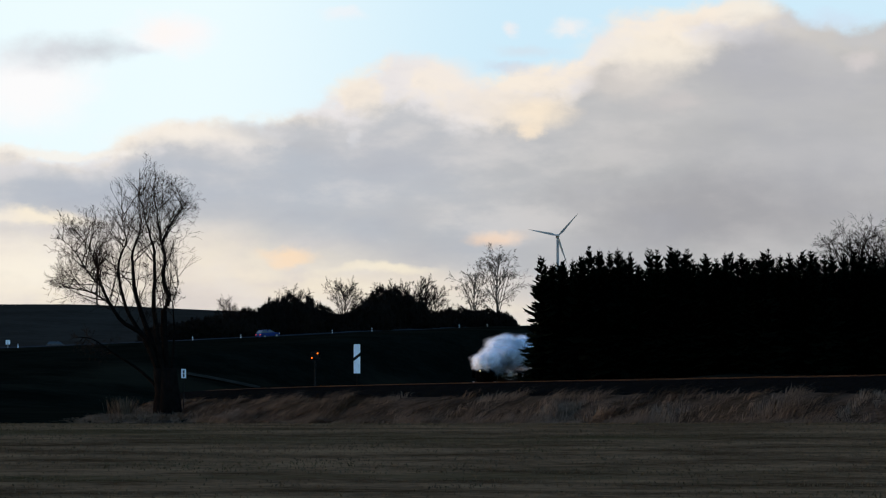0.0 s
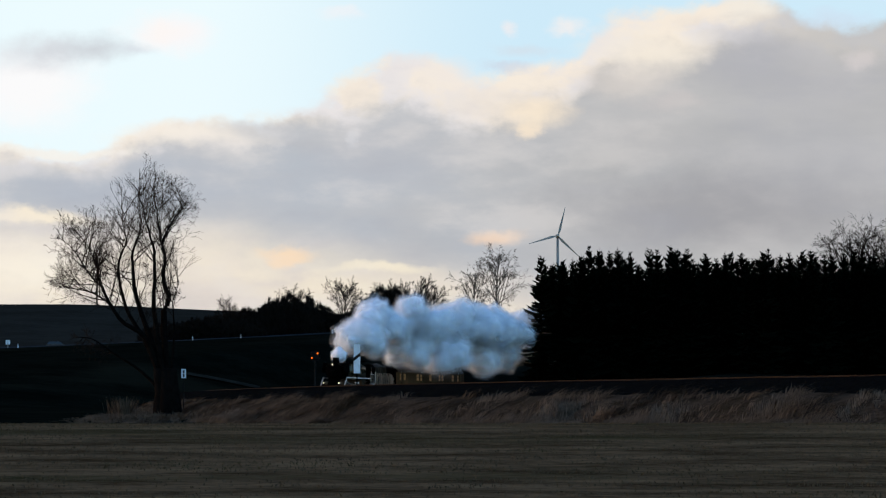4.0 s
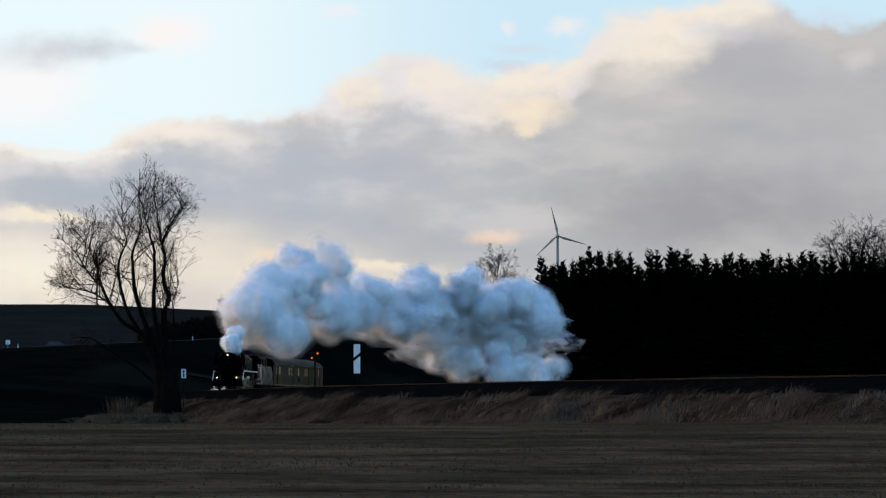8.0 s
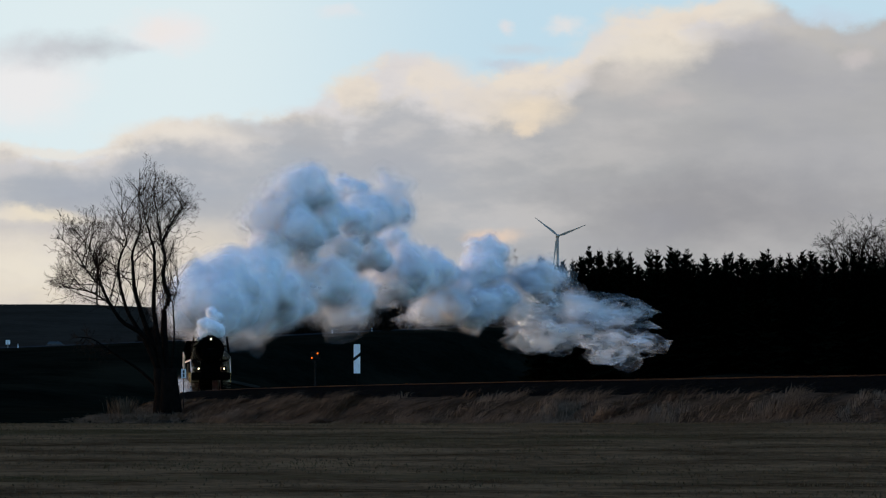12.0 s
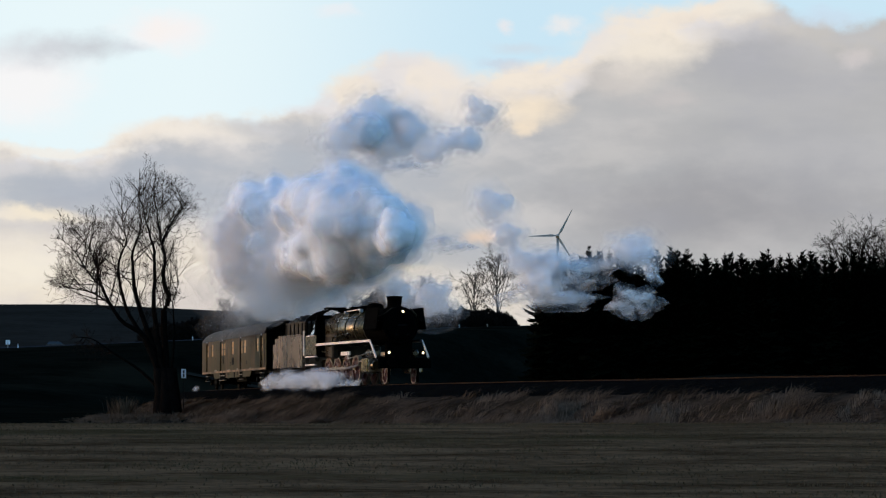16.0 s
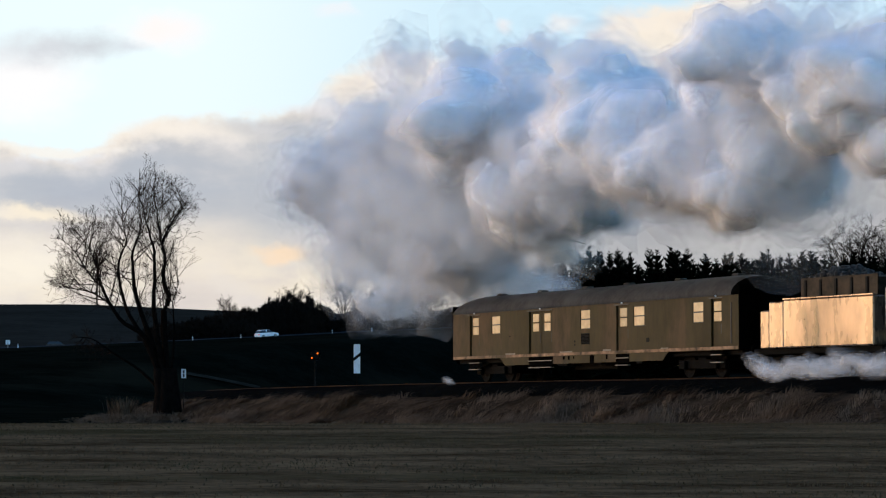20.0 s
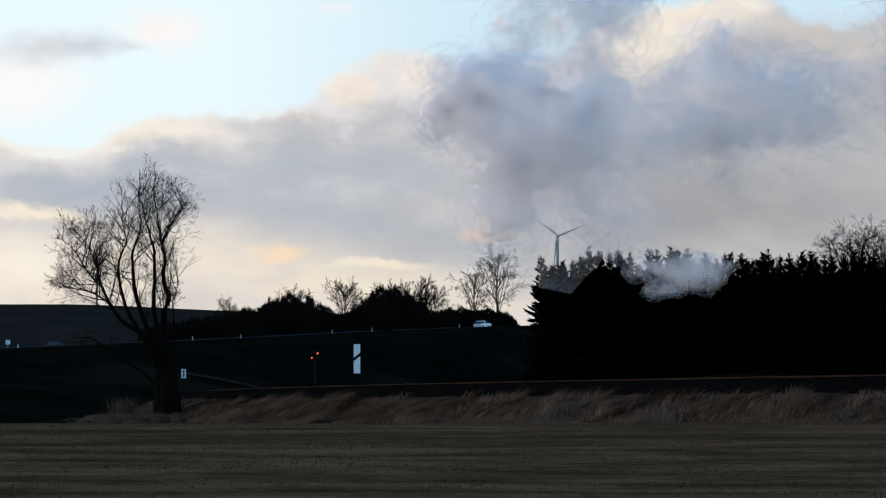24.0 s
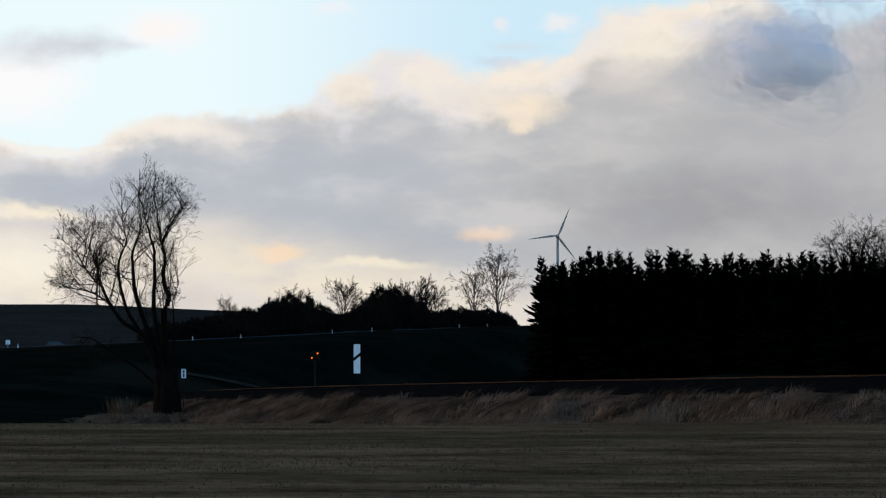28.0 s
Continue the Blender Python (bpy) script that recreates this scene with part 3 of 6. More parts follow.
# ---- trees ----
def grow(vs, fs, rnd, p, d, length, r, depth, spread, up, wob, kids, rmin, sides=4, ratio=(0.45, 0.75)):
    """A bent tapered limb with side limbs; returns nothing, fills vs and fs."""
    n = 4 if depth > 1 else 3
    pts, rad = [p.copy()], [r]
    q, dd = p.copy(), d.copy()
    for i in range(n):
        dd = (dd + Vector((rnd.uniform(-wob, wob), rnd.uniform(-wob, wob), rnd.uniform(-wob, wob) + up))).normalized()
        q = q + dd * (length / n)
        pts.append(q.copy())
        rad.append(max(rmin, r * (1 - 0.62 * (i + 1) / n)))
    k = 3 if depth <= 1 else sides
    base = len(vs)
    for i, c in enumerate(pts):
        t = (pts[min(i + 1, n)] - pts[max(i - 1, 0)]).normalized()
        a = t.cross(Vector((0.3, 0.2, 0.93)) if abs(t.z) < 0.9 else Vector((1, 0, 0))).normalized()
        b = t.cross(a)
        for j in range(k):
            w = 2 * math.pi * j / k
            vs.append(c + (a * math.cos(w) + b * math.sin(w)) * rad[i])
    for i in range(n):
        for j in range(k):
            fs.append((base + i * k + j, base + i * k + (j + 1) % k, base + (i + 1) * k + (j + 1) % k, base + (i + 1) * k + j))
    if depth <= 0:
        return
    for c in range(kids):
        f = 0.25 + 0.75 * (c + rnd.random()) / kids
        i = min(n - 1, int(f * n))
        at = pts[i].lerp(pts[i + 1], f * n - i) if f < 1 else pts[-1]
        t = (pts[i + 1] - pts[i]).normalized()
        side = t.cross(Vector((rnd.uniform(-1, 1), rnd.uniform(-1, 1), rnd.uniform(-1, 1)))).normalized()
        nd = (t * (1 - spread) + side * spread).normalized()
        grow(vs, fs, rnd, at, nd, length * rnd.uniform(*ratio) * (1.15 - 0.35 * f), max(rmin, r * (1 - 0.62 * f) * 0.62), depth - 1, spread, up, wob * 1.1, kids, rmin, sides, ratio)


def colonize(starts, aims, step, kill, reach, rmin, power, rnd, wob=0.25, rounds=70, spray=(3, 0.5), heart=None):
    """Limbs that grow from the starts towards a cloud of aims until each is met; spray adds side twigs; returns vertices and faces."""
    nodes = [Vector(p) for p in starts]
    parent = [-1] * len(nodes)
    aims = np.array(aims)
    pos = np.array([tuple(p) for p in nodes])
    dist = np.full(len(aims), 1e9)
    near = np.zeros(len(aims), int)
    fresh = range(len(nodes))
    born, head = {}, [Vector((0, 0, 0.6))] * len(nodes)
    for turn in range(rounds):
        for i in fresh:
            d = np.linalg.norm(aims - np.array(nodes[i]), axis=1)
            m = d < dist
            dist[m], near[m] = d[m], i
        keep = dist > kill
        aims, dist, near = aims[keep], dist[keep], near[keep]
        pull = (dist < reach)
        if not pull.any():
            break
        first = len(nodes)
        for i in np.unique(near[pull]):
            mine = aims[pull & (near == i)]
            d = (mine - np.array(nodes[i]))
            d = (d / np.linalg.norm(d, axis=1)[:, None]).sum(0)
            v = Vector(d).normalized() + head[i] + Vector((rnd.uniform(-wob, wob), rnd.uniform(-wob, wob), rnd.uniform(-wob, wob)))
            q = nodes[i] + v.normalized() * step
            if any((q - nodes[c]).length < step * 0.6 for c in born.get(i, ())):
                dist[pull & (near == i)] = 0.0
                continue
            born.setdefault(i, []).append(len(nodes))
            nodes.append(q)
            head.append((q - nodes[i]).normalized() * 0.9)
            parent.append(int(i))
        fresh = range(first, len(nodes))
    n0 = len(starts)
    load = [0.0] * len(nodes)
    for i in range(len(nodes) - 1, n0 - 1, -1):
        load[i] = max(load[i], 1.0)
        load[parent[i]] += load[i]
    vs, fs = [], []
    for i in range(n0, len(nodes)):
        a, b = nodes[parent[i]], nodes[i]
        t = (b - a).normalized()
        u = t.cross(Vector((0.3, 0.2, 0.93)) if abs(t.z) < 0.9 else Vector((1, 0, 0))).normalized()
        w = t.cross(u)
        rb = rmin * load[i] ** power
        ra = rb if parent[i] < n0 else min(rb * 1.3, rmin * load[parent[i]] ** power)
        base = len(vs)
        for c, r in ((a, ra), (b, rb)):
            for j in range(3):
                g = 2.0944 * j
                vs.append(c + (u * math.cos(g) + w * math.sin(g)) * r)
        for j in range(3):
            fs.append((base + j, base + (j + 1) % 3, base + 3 + (j + 1) % 3, base + 3 + j))
        if load[i] > 14:
            continue
        for q in range(spray[0]):
            side = t.cross(Vector((rnd.uniform(-1, 1), rnd.uniform(-1, 1), rnd.uniform(-1, 1)))).normalized()
            p = b.lerp(a, rnd.random())
            if heart:
                side = (side + (p - heart).normalized() * 1.3).normalized()
            long = spray[1] * rnd.uniform(0.4, 1.0)
            m = p + (t * 0.75 + side * 0.6) * long * 0.5
            e = m + (t * 0.85 + side * 0.35 + Vector((0, 0, 0.15))) * long * 0.5
            g = (t.cross(side) + Vector((0, 0, 1e-4))).normalized() * rmin
            base = len(vs)
            vs += [p - g, p + g, p + side * rmin, m - g, m + g, m + side * rmin, e]
            fs += [(base, base + 1, base + 4, base + 3), (base + 1, base + 2, base + 5, base + 4), (base + 2, base, base + 3, base + 5),
                   (base + 3, base + 4, base + 6), (base + 4, base + 5, base + 6), (base + 5, base + 3, base + 6)]
    return vs, fs


def inside(poly, x, z):
    """Whether a point lies within an outline."""
    hit = False
    for (x0, z0), (x1, z1) in zip(poly, poly[1:] + poly[:1]):
        if (z0 > z) != (z1 > z) and x < x0 + (z - z0) / (z1 - z0) * (x1 - x0):
            hit = not hit
    return hit


def field_tree():
    """The old multi-stemmed tree at the foot of the bank."""
    rnd = random.Random(21)
    root = thing("bare_tree", pose(-16.9, 165, 0.6), "old bare multi-stemmed tree with fine twigs, beside the bank", "tree")
    bm = bmesh.new()
    for a, r0, dx in ((0.0, 0.58, 0.45), (2.1, 0.50, -0.35), (4.0, 0.55, 0.1)):
        tube(bm, [(dx * 0.9, 0.2 * math.sin(a), -0.4), (dx, 0.15 * math.sin(a), 0.5), (dx * 0.8, 0.1 * math.sin(a), 1.8), (dx * 0.9 - 0.15, 0, 3.4)],
             [r0 * 1.35, r0, r0 * 0.85, r0 * 0.65], 9)
    part("trunk", bm, "bark", root, smooth=True)
    stems = [
        # foot and bends of each stem, and its thickness
        ([(0.15, 0, 1.2), (-0.1, 0.2, 5.0), (-0.15, 0.2, 6.9), (0.12, 0.3, 7.6), (-0.2, 0.3, 8.85), (-0.14, 0.2, 10.1), (-0.38, 0.2, 11.3), (-0.6, 0.2, 12.6), (-0.9, 0.2, 14.6)], 0.30),
        ([(-0.3, 0.2, 11.0), (0.1, 0.1, 12.0), (0.7, 0, 12.9), (1.2, -0.1, 13.5)], 0.12),
        ([(0.0, 0, 2.0), (-0.4, -0.3, 4.6), (-0.7, -0.4, 6.9), (-0.7, -0.3, 9.0), (-0.75, -0.3, 10.5), (-1.2, -0.4, 12.2), (-1.7, -0.4, 14.2)], 0.26),
        ([(-0.2, 0, 2.6), (-0.9, 0.4, 5.0), (-1.8, 0.6, 7.4), (-2.1, 0.5, 9.2), (-2.1, 0.5, 10.5), (-1.65, 0.5, 12.0), (-1.9, 0.5, 13.4)], 0.25),
        ([(-0.3, 0, 2.8), (-1.3, 0.9, 4.9), (-2.6, 1.1, 7.2), (-3.1, 1.2, 9.6), (-2.6, 1.0, 11.2), (-2.9, 0.9, 12.6)], 0.22),
        ([(-0.3, 0, 2.6), (-1.2, -0.5, 5.2), (-2.8, -0.8, 6.4), (-3.9, -0.9, 8.5), (-4.2, -0.9, 9.8), (-5.0, -0.8, 11.2)], 0.24),
        ([(-3.8, -0.9, 8.3), (-4.6, -1.1, 9.1), (-5.4, -1.2, 10.4), (-6.2, -1.2, 11.2)], 0.09),
        ([(-3.2, -0.8, 7.2), (-4.3, -0.4, 7.9), (-5.4, -0.3, 8.2), (-6.4, -0.2, 8.3)], 0.09),
        ([(-0.2, 0, 1.9), (-1.6, 0.8, 3.2), (-3.4, 0.8, 4.4), (-4.6, 0.7, 5.2), (-5.6, 0.6, 5.3)], 0.15),
        ([(0.3, 0, 3.0), (0.55, -0.4, 5.4), (0.45, -0.5, 7.4), (0.8, -0.4, 8.6)], 0.11),
    ]
    starts = []
    for pts, r in stems:
        bm = bmesh.new()
        P = [Vector(p) for p in pts]
        m = len(P)
        fine, rad = [], []
        for i in range(m - 1):
            for f in range(4):
                u = f / 4
                p0, p3 = P[max(i - 1, 0)], P[min(i + 2, m - 1)]
                q = P[i] + 0.5 * u * ((P[i + 1] - p0) + u * (2 * p0 - 5 * P[i] + 4 * P[i + 1] - p3 + u * (3 * P[i] - p0 - 3 * P[i + 1] + p3)))
                w = 0.02 + 0.006 * i
                fine.append(q + Vector((rnd.uniform(-w, w), rnd.uniform(-w, w), 0)))
                rad.append(max(0.022, 0.78 * r * (1 - 0.9 * (i + u) / (m - 1))))
        fine.append(P[-1])
        rad.append(0.015)
        tube(bm, fine, rad, 7)
        part("stem", bm, "bark", root, smooth=True)
        starts += [(q, (fine[min(i + 1, len(fine) - 1)] - fine[i - 1]).normalized()) for i, q in enumerate(fine) if i and q.z > 4.4]
    crown = [(-1.0, 15.8), (-0.2, 15.5), (0.8, 15.0), (1.6, 14.3), (1.95, 13.6), (1.7, 12.4), (1.0, 11.5), (0.7, 10.6), (0.35, 9.4), (0.75, 8.6), (0.85, 7.6), (0.0, 7.2), (-3.0, 6.6), (-6.2, 7.2),
             (-7.4, 7.7), (-7.2, 9.2), (-7.0, 10.6), (-6.9, 11.6), (-6.3, 12.5), (-5.2, 12.4), (-4.2, 12.9), (-3.4, 13.9), (-2.8, 14.6), (-2.4, 15.3), (-1.7, 15.0)]
    low = [(-6.3, 5.9), (-4.5, 6.3), (-3.0, 5.0), (-2.6, 3.8), (-4.5, 3.6), (-6.0, 4.4)]
    vs, fs = [], []
    heart = Vector((-1.5, 0, 5.5))
    for k, (q, along) in enumerate(starts):
        for i in range(2 if k % 3 == 0 or q.x < -2.2 else 1):
            out = (q - heart).normalized()
            side = Vector((rnd.gauss(0, 1), rnd.gauss(0, 0.8), rnd.gauss(0, 0.5))).normalized()
            d = (along * 0.25 + side * 0.95 + out * 0.7).normalized()
            long = rnd.uniform(1.4, 3.4) if q.z > 6.5 else rnd.uniform(0.8, 2.2)
            for shrink in range(4):
                tip = q + d * long * 1.25
                if inside(crown, tip.x, tip.z) or inside(low, tip.x, tip.z):
                    grow(vs, fs, rnd, q, d, long, 0.020 + 0.006 * long, 3 if long > 1.0 else 2, 0.46, 0.05, 0.09, 4, 0.0050, 3, (0.36, 0.62))
                    break
                long *= 0.6
    ob = new("crown", mesh_from("crown", vs, fs, "twig"))
    ob.parent = root


field_tree()


def round_tree(name, seed, height, width, mat="bush", limbs=20, twig=0.0017, droop=0.02, waist=0.62, depth=3):
    """A bare tree: limbs fan out of the trunk to an egg-shaped outline and break into fine twigs; returns its two meshes."""
    rnd = random.Random(seed)
    trunk = bmesh.new()
    bend = [Vector(p) for p in ((0, 0, -0.5), (0.01 * height, 0, height * 0.2), (0, 0.01 * height, height * 0.45), (0.01 * height, 0, height * 0.8))]
    tube(trunk, bend, [height * 0.017, height * 0.014, height * 0.009, height * 0.002], 7)
    vs, fs = [], []
    for i in range(limbs):
        f = 0.16 + 0.62 * (i + rnd.random()) / limbs
        k = 0 if f < 0.2 else 1 if f < 0.45 else 2
        lo, hi = ((0.0, 0.2), (0.2, 0.45), (0.45, 0.8))[k]
        p = bend[k].lerp(bend[k + 1], (f - lo) / (hi - lo))
        a = i * 2.4 + rnd.uniform(-0.4, 0.4)
        z = rnd.uniform(max(f + 0.12, 0.4), 1.0)
        r = width * math.sqrt(max(0.05, 1 - ((z - waist) / (1.02 - waist if z > waist else waist - 0.1)) ** 2)) * rnd.uniform(0.8, 1.0)
        d = Vector((math.cos(a) * r, math.sin(a) * r, z * height)) - p
        grow(vs, fs, rnd, p, (d.normalized() + Vector((math.cos(a), math.sin(a), 0)) * 0.15).normalized(), d.length * 0.92, height * 0.0075, depth, 0.42, droop, 0.055, 5 if depth < 4 else 4, height * twig, 3, (0.30, 0.55) if depth < 4 else (0.36, 0.6))
    tm = bpy.data.meshes.new("trunk")
    trunk.to_mesh(tm)
    trunk.free()
    tm.materials.append(MAT[mat])
    return tm, mesh_from(name, vs, fs, mat)


def plant(name, meshes, x, y, z, s, rz, label, group=""):
    e = thing(name, pose(x, y, z, 0, 0, rz), label, "tree", group)
    e.scale = (s, s, s)
    for nm, me in zip(("trunk", "crown"), meshes):
        o = new(nm, me)
        o.parent = e
    return e


def bush_mesh(seed, w, h):
    """A dense leafless thicket with a rounded top: shoots from the ground that break into fine twigs."""
    rnd = random.Random(seed)
    starts = [Vector((rnd.uniform(-0.6, 0.6) * w, rnd.uniform(-0.4, 0.4) * w, rnd.uniform(0.0, 0.25) * h)) for i in range(26)]
    heads = [(rnd.uniform(-0.5, 0.5) * w, rnd.uniform(0.45, 0.62) * w, rnd.uniform(0.7, 1.0) * h) for i in range(4)]
    aims = []
    while len(aims) < 620:
        x, y, z = rnd.uniform(-w, w), rnd.uniform(-0.6, 0.6) * w, rnd.uniform(0.05, 1.0) * h
        if any(((x - c) / r) ** 2 + (y / (0.6 * w)) ** 2 + (z / t) ** 2 < 1 for c, r, t in heads):
            aims.append((x, y, z))
    vs, fs = colonize(starts, aims, h * 0.05, h * 0.06, h * 0.4, 0.036, 0.34, rnd, 0.35, 40, (12, h * 0.2))
    for i in range(70):
        x = rnd.gauss(0, w * 0.34)
        y = rnd.gauss(0, w * 0.2)
        grow(vs, fs, rnd, Vector((x, y, -0.3)), Vector((rnd.uniform(-.3, .3), rnd.uniform(-.25, .25), 1)).normalized(), h * max(0.3, 0.75 - (abs(x) / w) ** 2) * rnd.uniform(0.5, 0.8), 0.08, 1, 0.45, 0.0, 0.16, 5, 0.05, 3)
    return mesh_from("thicket", vs, fs, "bush")


def roadside_trees():
    oak = round_tree("crown", 3, 10, 3.4)
    ash = round_tree("crown", 4, 10, 2.7)
    lime = round_tree("crown", 8, 10, 3.3, limbs=24)
    pole = round_tree("crown", 9, 10, 1.2, limbs=14, twig=0.0014)
    birch = round_tree("crown", 12, 14, 2.4, "birch", 18, 0.0010, -0.04, 0.55, 4)
    G = "bare trees along the road"
    rows = [(-44.4, 78, 9.2, ash, 2, "low spreading bare tree on the hill"), (-27.1, 14, 9.8, oak, 40, "leafless tree rising out of the hedge"),
            (-24.6, 17, 7.6, lime, 140, "small leafless tree rising out of the hedge"),
            (-18.3, 14, 10.8, lime, 90, "lone leafless round-crowned tree beside the country road"), (-10.2, 14, 10.1, oak, 10, "leafless tree rising out of a dense bush"),
            (-12.0, 18, 8.6, ash, 210, "small leafless tree rising out of a dense bush"), (-7.3, 20, 10.8, pole, 200, "thin upright leafless tree beside the country road"),
            (-4.4, 14, 10.9, pole, 100, "thin upright leafless tree beside the country road"), (-3.4, 15, 11.6, pole, 20, "tall thin leafless tree beside the country road"),
            (-1.3, 12, 9.4, ash, 150, "leafless round-crowned tree beside the country road")]
    for x, dy, h, kind, rz, label in rows:
        y = road_at(x)[0] + dy
        plant("bare_tree", kind, x, y, ground_z(x, y), h / 10, rz, label, G)
    y = road_at(11.2)[0] + 25
    plant("birch_tree", birch, 11.2, y, ground_z(11.2, y), 17.3 / 14, 30, "tall bare birch with drooping twigs", G)
    plant("birch_tree", birch, 6.5, y, ground_z(6.5, y), 13.7 / 14, 130, "slender bare birch beside a taller one", G)
    big = round_tree("crown", 17, 25.7, 5.2, limbs=18, twig=0.0007, droop=-0.02, waist=0.66, depth=4)
    plant("bare_tree", big, 60.6, 395, 2.0, 1.0, 15, "large bare broadleaf tree behind the spruces", G)
    plant("bare_tree", big, 66.0, 397, 2.0, 1.02, 140, "wide bare broadleaf tree behind the spruces", G)
    bm = [bush_mesh(31, 5, 4.2), bush_mesh(32, 4, 3.9), bush_mesh(33, 6, 4.4), bush_mesh(34, 4.5, 4.2)]
    rnd = random.Random(2)
    # height of the hedge along the road
    tall = [(-52.0, 3.0), (-44.0, 4.0), (-36.0, 4.2), (-33.0, 5.4), (-30.0, 6.0), (-24.0, 6.0), (-21.5, 4.6), (-20.0, 3.4), (-15.6, 3.6), (-14.2, 6.0), (-11.5, 7.2), (-7.5, 7.2), (-5.5, 4.4),
            (-4.0, 3.6), (3.0, 3.5), (5.0, 4.0), (8.0, 3.6), (10.5, 3.0), (14.0, 2.4)]
    x = -50.0
    while x < 13:
        h = next(a[1] + (b[1] - a[1]) * (x - a[0]) / (b[0] - a[0]) for a, b in zip(tall, tall[1:]) if x <= b[0])
        for row in (8.5, 11.5, 14.0):
            e = thing("hedge_bush", pose(x + rnd.uniform(-.5, .5), road_at(x)[0] + row + rnd.uniform(-1, 1), ground_z(x, road_at(x)[0] + row) - 0.2, 0, 0, rnd.choice((0, 180)) + rnd.uniform(-15, 15)),
                      "dense dark leafless hedge bush", "bush", "hedge along the road")
            k = h / 3.0 * rnd.uniform(0.8, 1.08) * (0.8 if row < 10 else 1.0)
            e.scale = (min(max(k, 0.6), 0.95), min(max(k, 0.6), 0.95), k)
            o = new("thicket", rnd.choice(bm))
            o.parent = e
        x += rnd.uniform(2.2, 3.2)


roadside_trees()


def spruce(seed, h, w):
    """A spruce: whorls of drooping boughs with ragged sprays."""
    rnd = random.Random(seed)
    vs, fs = [], []
    z = h * 0.06
    while z < h - 0.12:
        f = 1 - z / h
        R = w * (f ** 0.72) * rnd.uniform(0.75, 1.15) + 0.14
        nb = 9 if f > 0.12 else 6
        a0 = rnd.uniform(0, 6.28)
        for b in range(nb):
            a = a0 + 6.283 * b / nb + rnd.uniform(-.3, .3)
            L = R * rnd.uniform(0.6, 1.25)
            d = Vector((math.cos(a), math.sin(a), 0))
            s = Vector((-d.y, d.x, 0))
            lift = (0.75 if f < 0.12 else 0.45 if f < 0.3 else (0.25 if f < 0.5 else -0.1)) + rnd.uniform(-0.28, 0.28)
            segs = 4
            dz = rnd.uniform(-0.2, 0.2)
            prev = None
            for i in range(segs + 1):
                q = i / segs
                c = Vector((0, 0, z + dz)) + d * (L * q) + Vector((0, 0, L * (lift * q - 0.25 * q * q + (0.22 * q ** 3))))
                wd = L * 0.40 * (1 - q) ** 0.6 * (0.35 + q) + 0.02
                n = len(vs)
                vs += [c - s * wd + Vector((0, 0, -wd * 0.55 * rnd.uniform(0.6, 1.4))), c + Vector((0, 0, 0.03)),
                       c + s * wd + Vector((0, 0, -wd * 0.55 * rnd.uniform(0.6, 1.4)))]
                if prev is not None:
                    fs += [(prev, prev + 1, n + 1, n), (prev + 1, prev + 2, n + 2, n + 1)]
                    # side sprays
                    for sg in (-1, 1):
                        m = len(vs)
                        e = c + s * sg * wd * 1.5 + d * wd * 0.9 + Vector((0, 0, -wd * rnd.uniform(0.2, 1.0)))
                        vs += [c, c + d * wd * 0.5, e]
                        fs.append((m, m + 1, m + 2))
                prev = n
        z += (0.46 if f > 0.3 else 0.30) * rnd.uniform(0.8, 1.2)
    n = len(vs)
    vs += [Vector((0.05, 0, h - 0.9)), Vector((-0.03, 0.05, h - 0.9)), Vector((-0.03, -0.05, h - 0.9)), Vector((0, 0, h + 0.25))]
    fs += [(n, n + 1, n + 3), (n + 1, n + 2, n + 3), (n + 2, n, n + 3)]
    tb = bmesh.new()
    tube(tb, [(0, 0, -0.4), (0, 0, h * 0.5), (0, 0, h * 0.97)], [h * 0.014, h * 0.009, 0.02], 6)
    tm = bpy.data.meshes.new("trunk")
    tb.to_mesh(tm)
    tb.free()
    tm.materials.append(MAT["bark"])
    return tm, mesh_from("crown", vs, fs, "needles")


def forest():
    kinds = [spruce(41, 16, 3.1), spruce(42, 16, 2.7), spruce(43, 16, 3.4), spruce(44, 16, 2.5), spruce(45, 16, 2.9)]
    rnd = random.Random(77)
    G = "spruces of the plantation"
    for row, y in enumerate((350, 353.5, 357.5, 362, 368, 386)):
        x = (12.7 if row < 5 else 24.0) + (1.2 if row % 2 else 0.0) + row * 0.5
        first = True
        while x < 74:
            hh = rnd.uniform(18.1, 21.0) * (1.0 if row else 0.97)
            if first:
                hh *= 0.97
                first = False
            yy = y + rnd.uniform(-1, 1)
            plant("spruce_tree", rnd.choice(kinds), x, yy, 1.9, hh / 16, rnd.uniform(0, 360), "dense spruce with a pointed ragged top, silhouette dark put into its colour", G)
            x += rnd.uniform(1.7, 2.9) if row < 3 else rnd.uniform(2.4, 3.6)


forest()


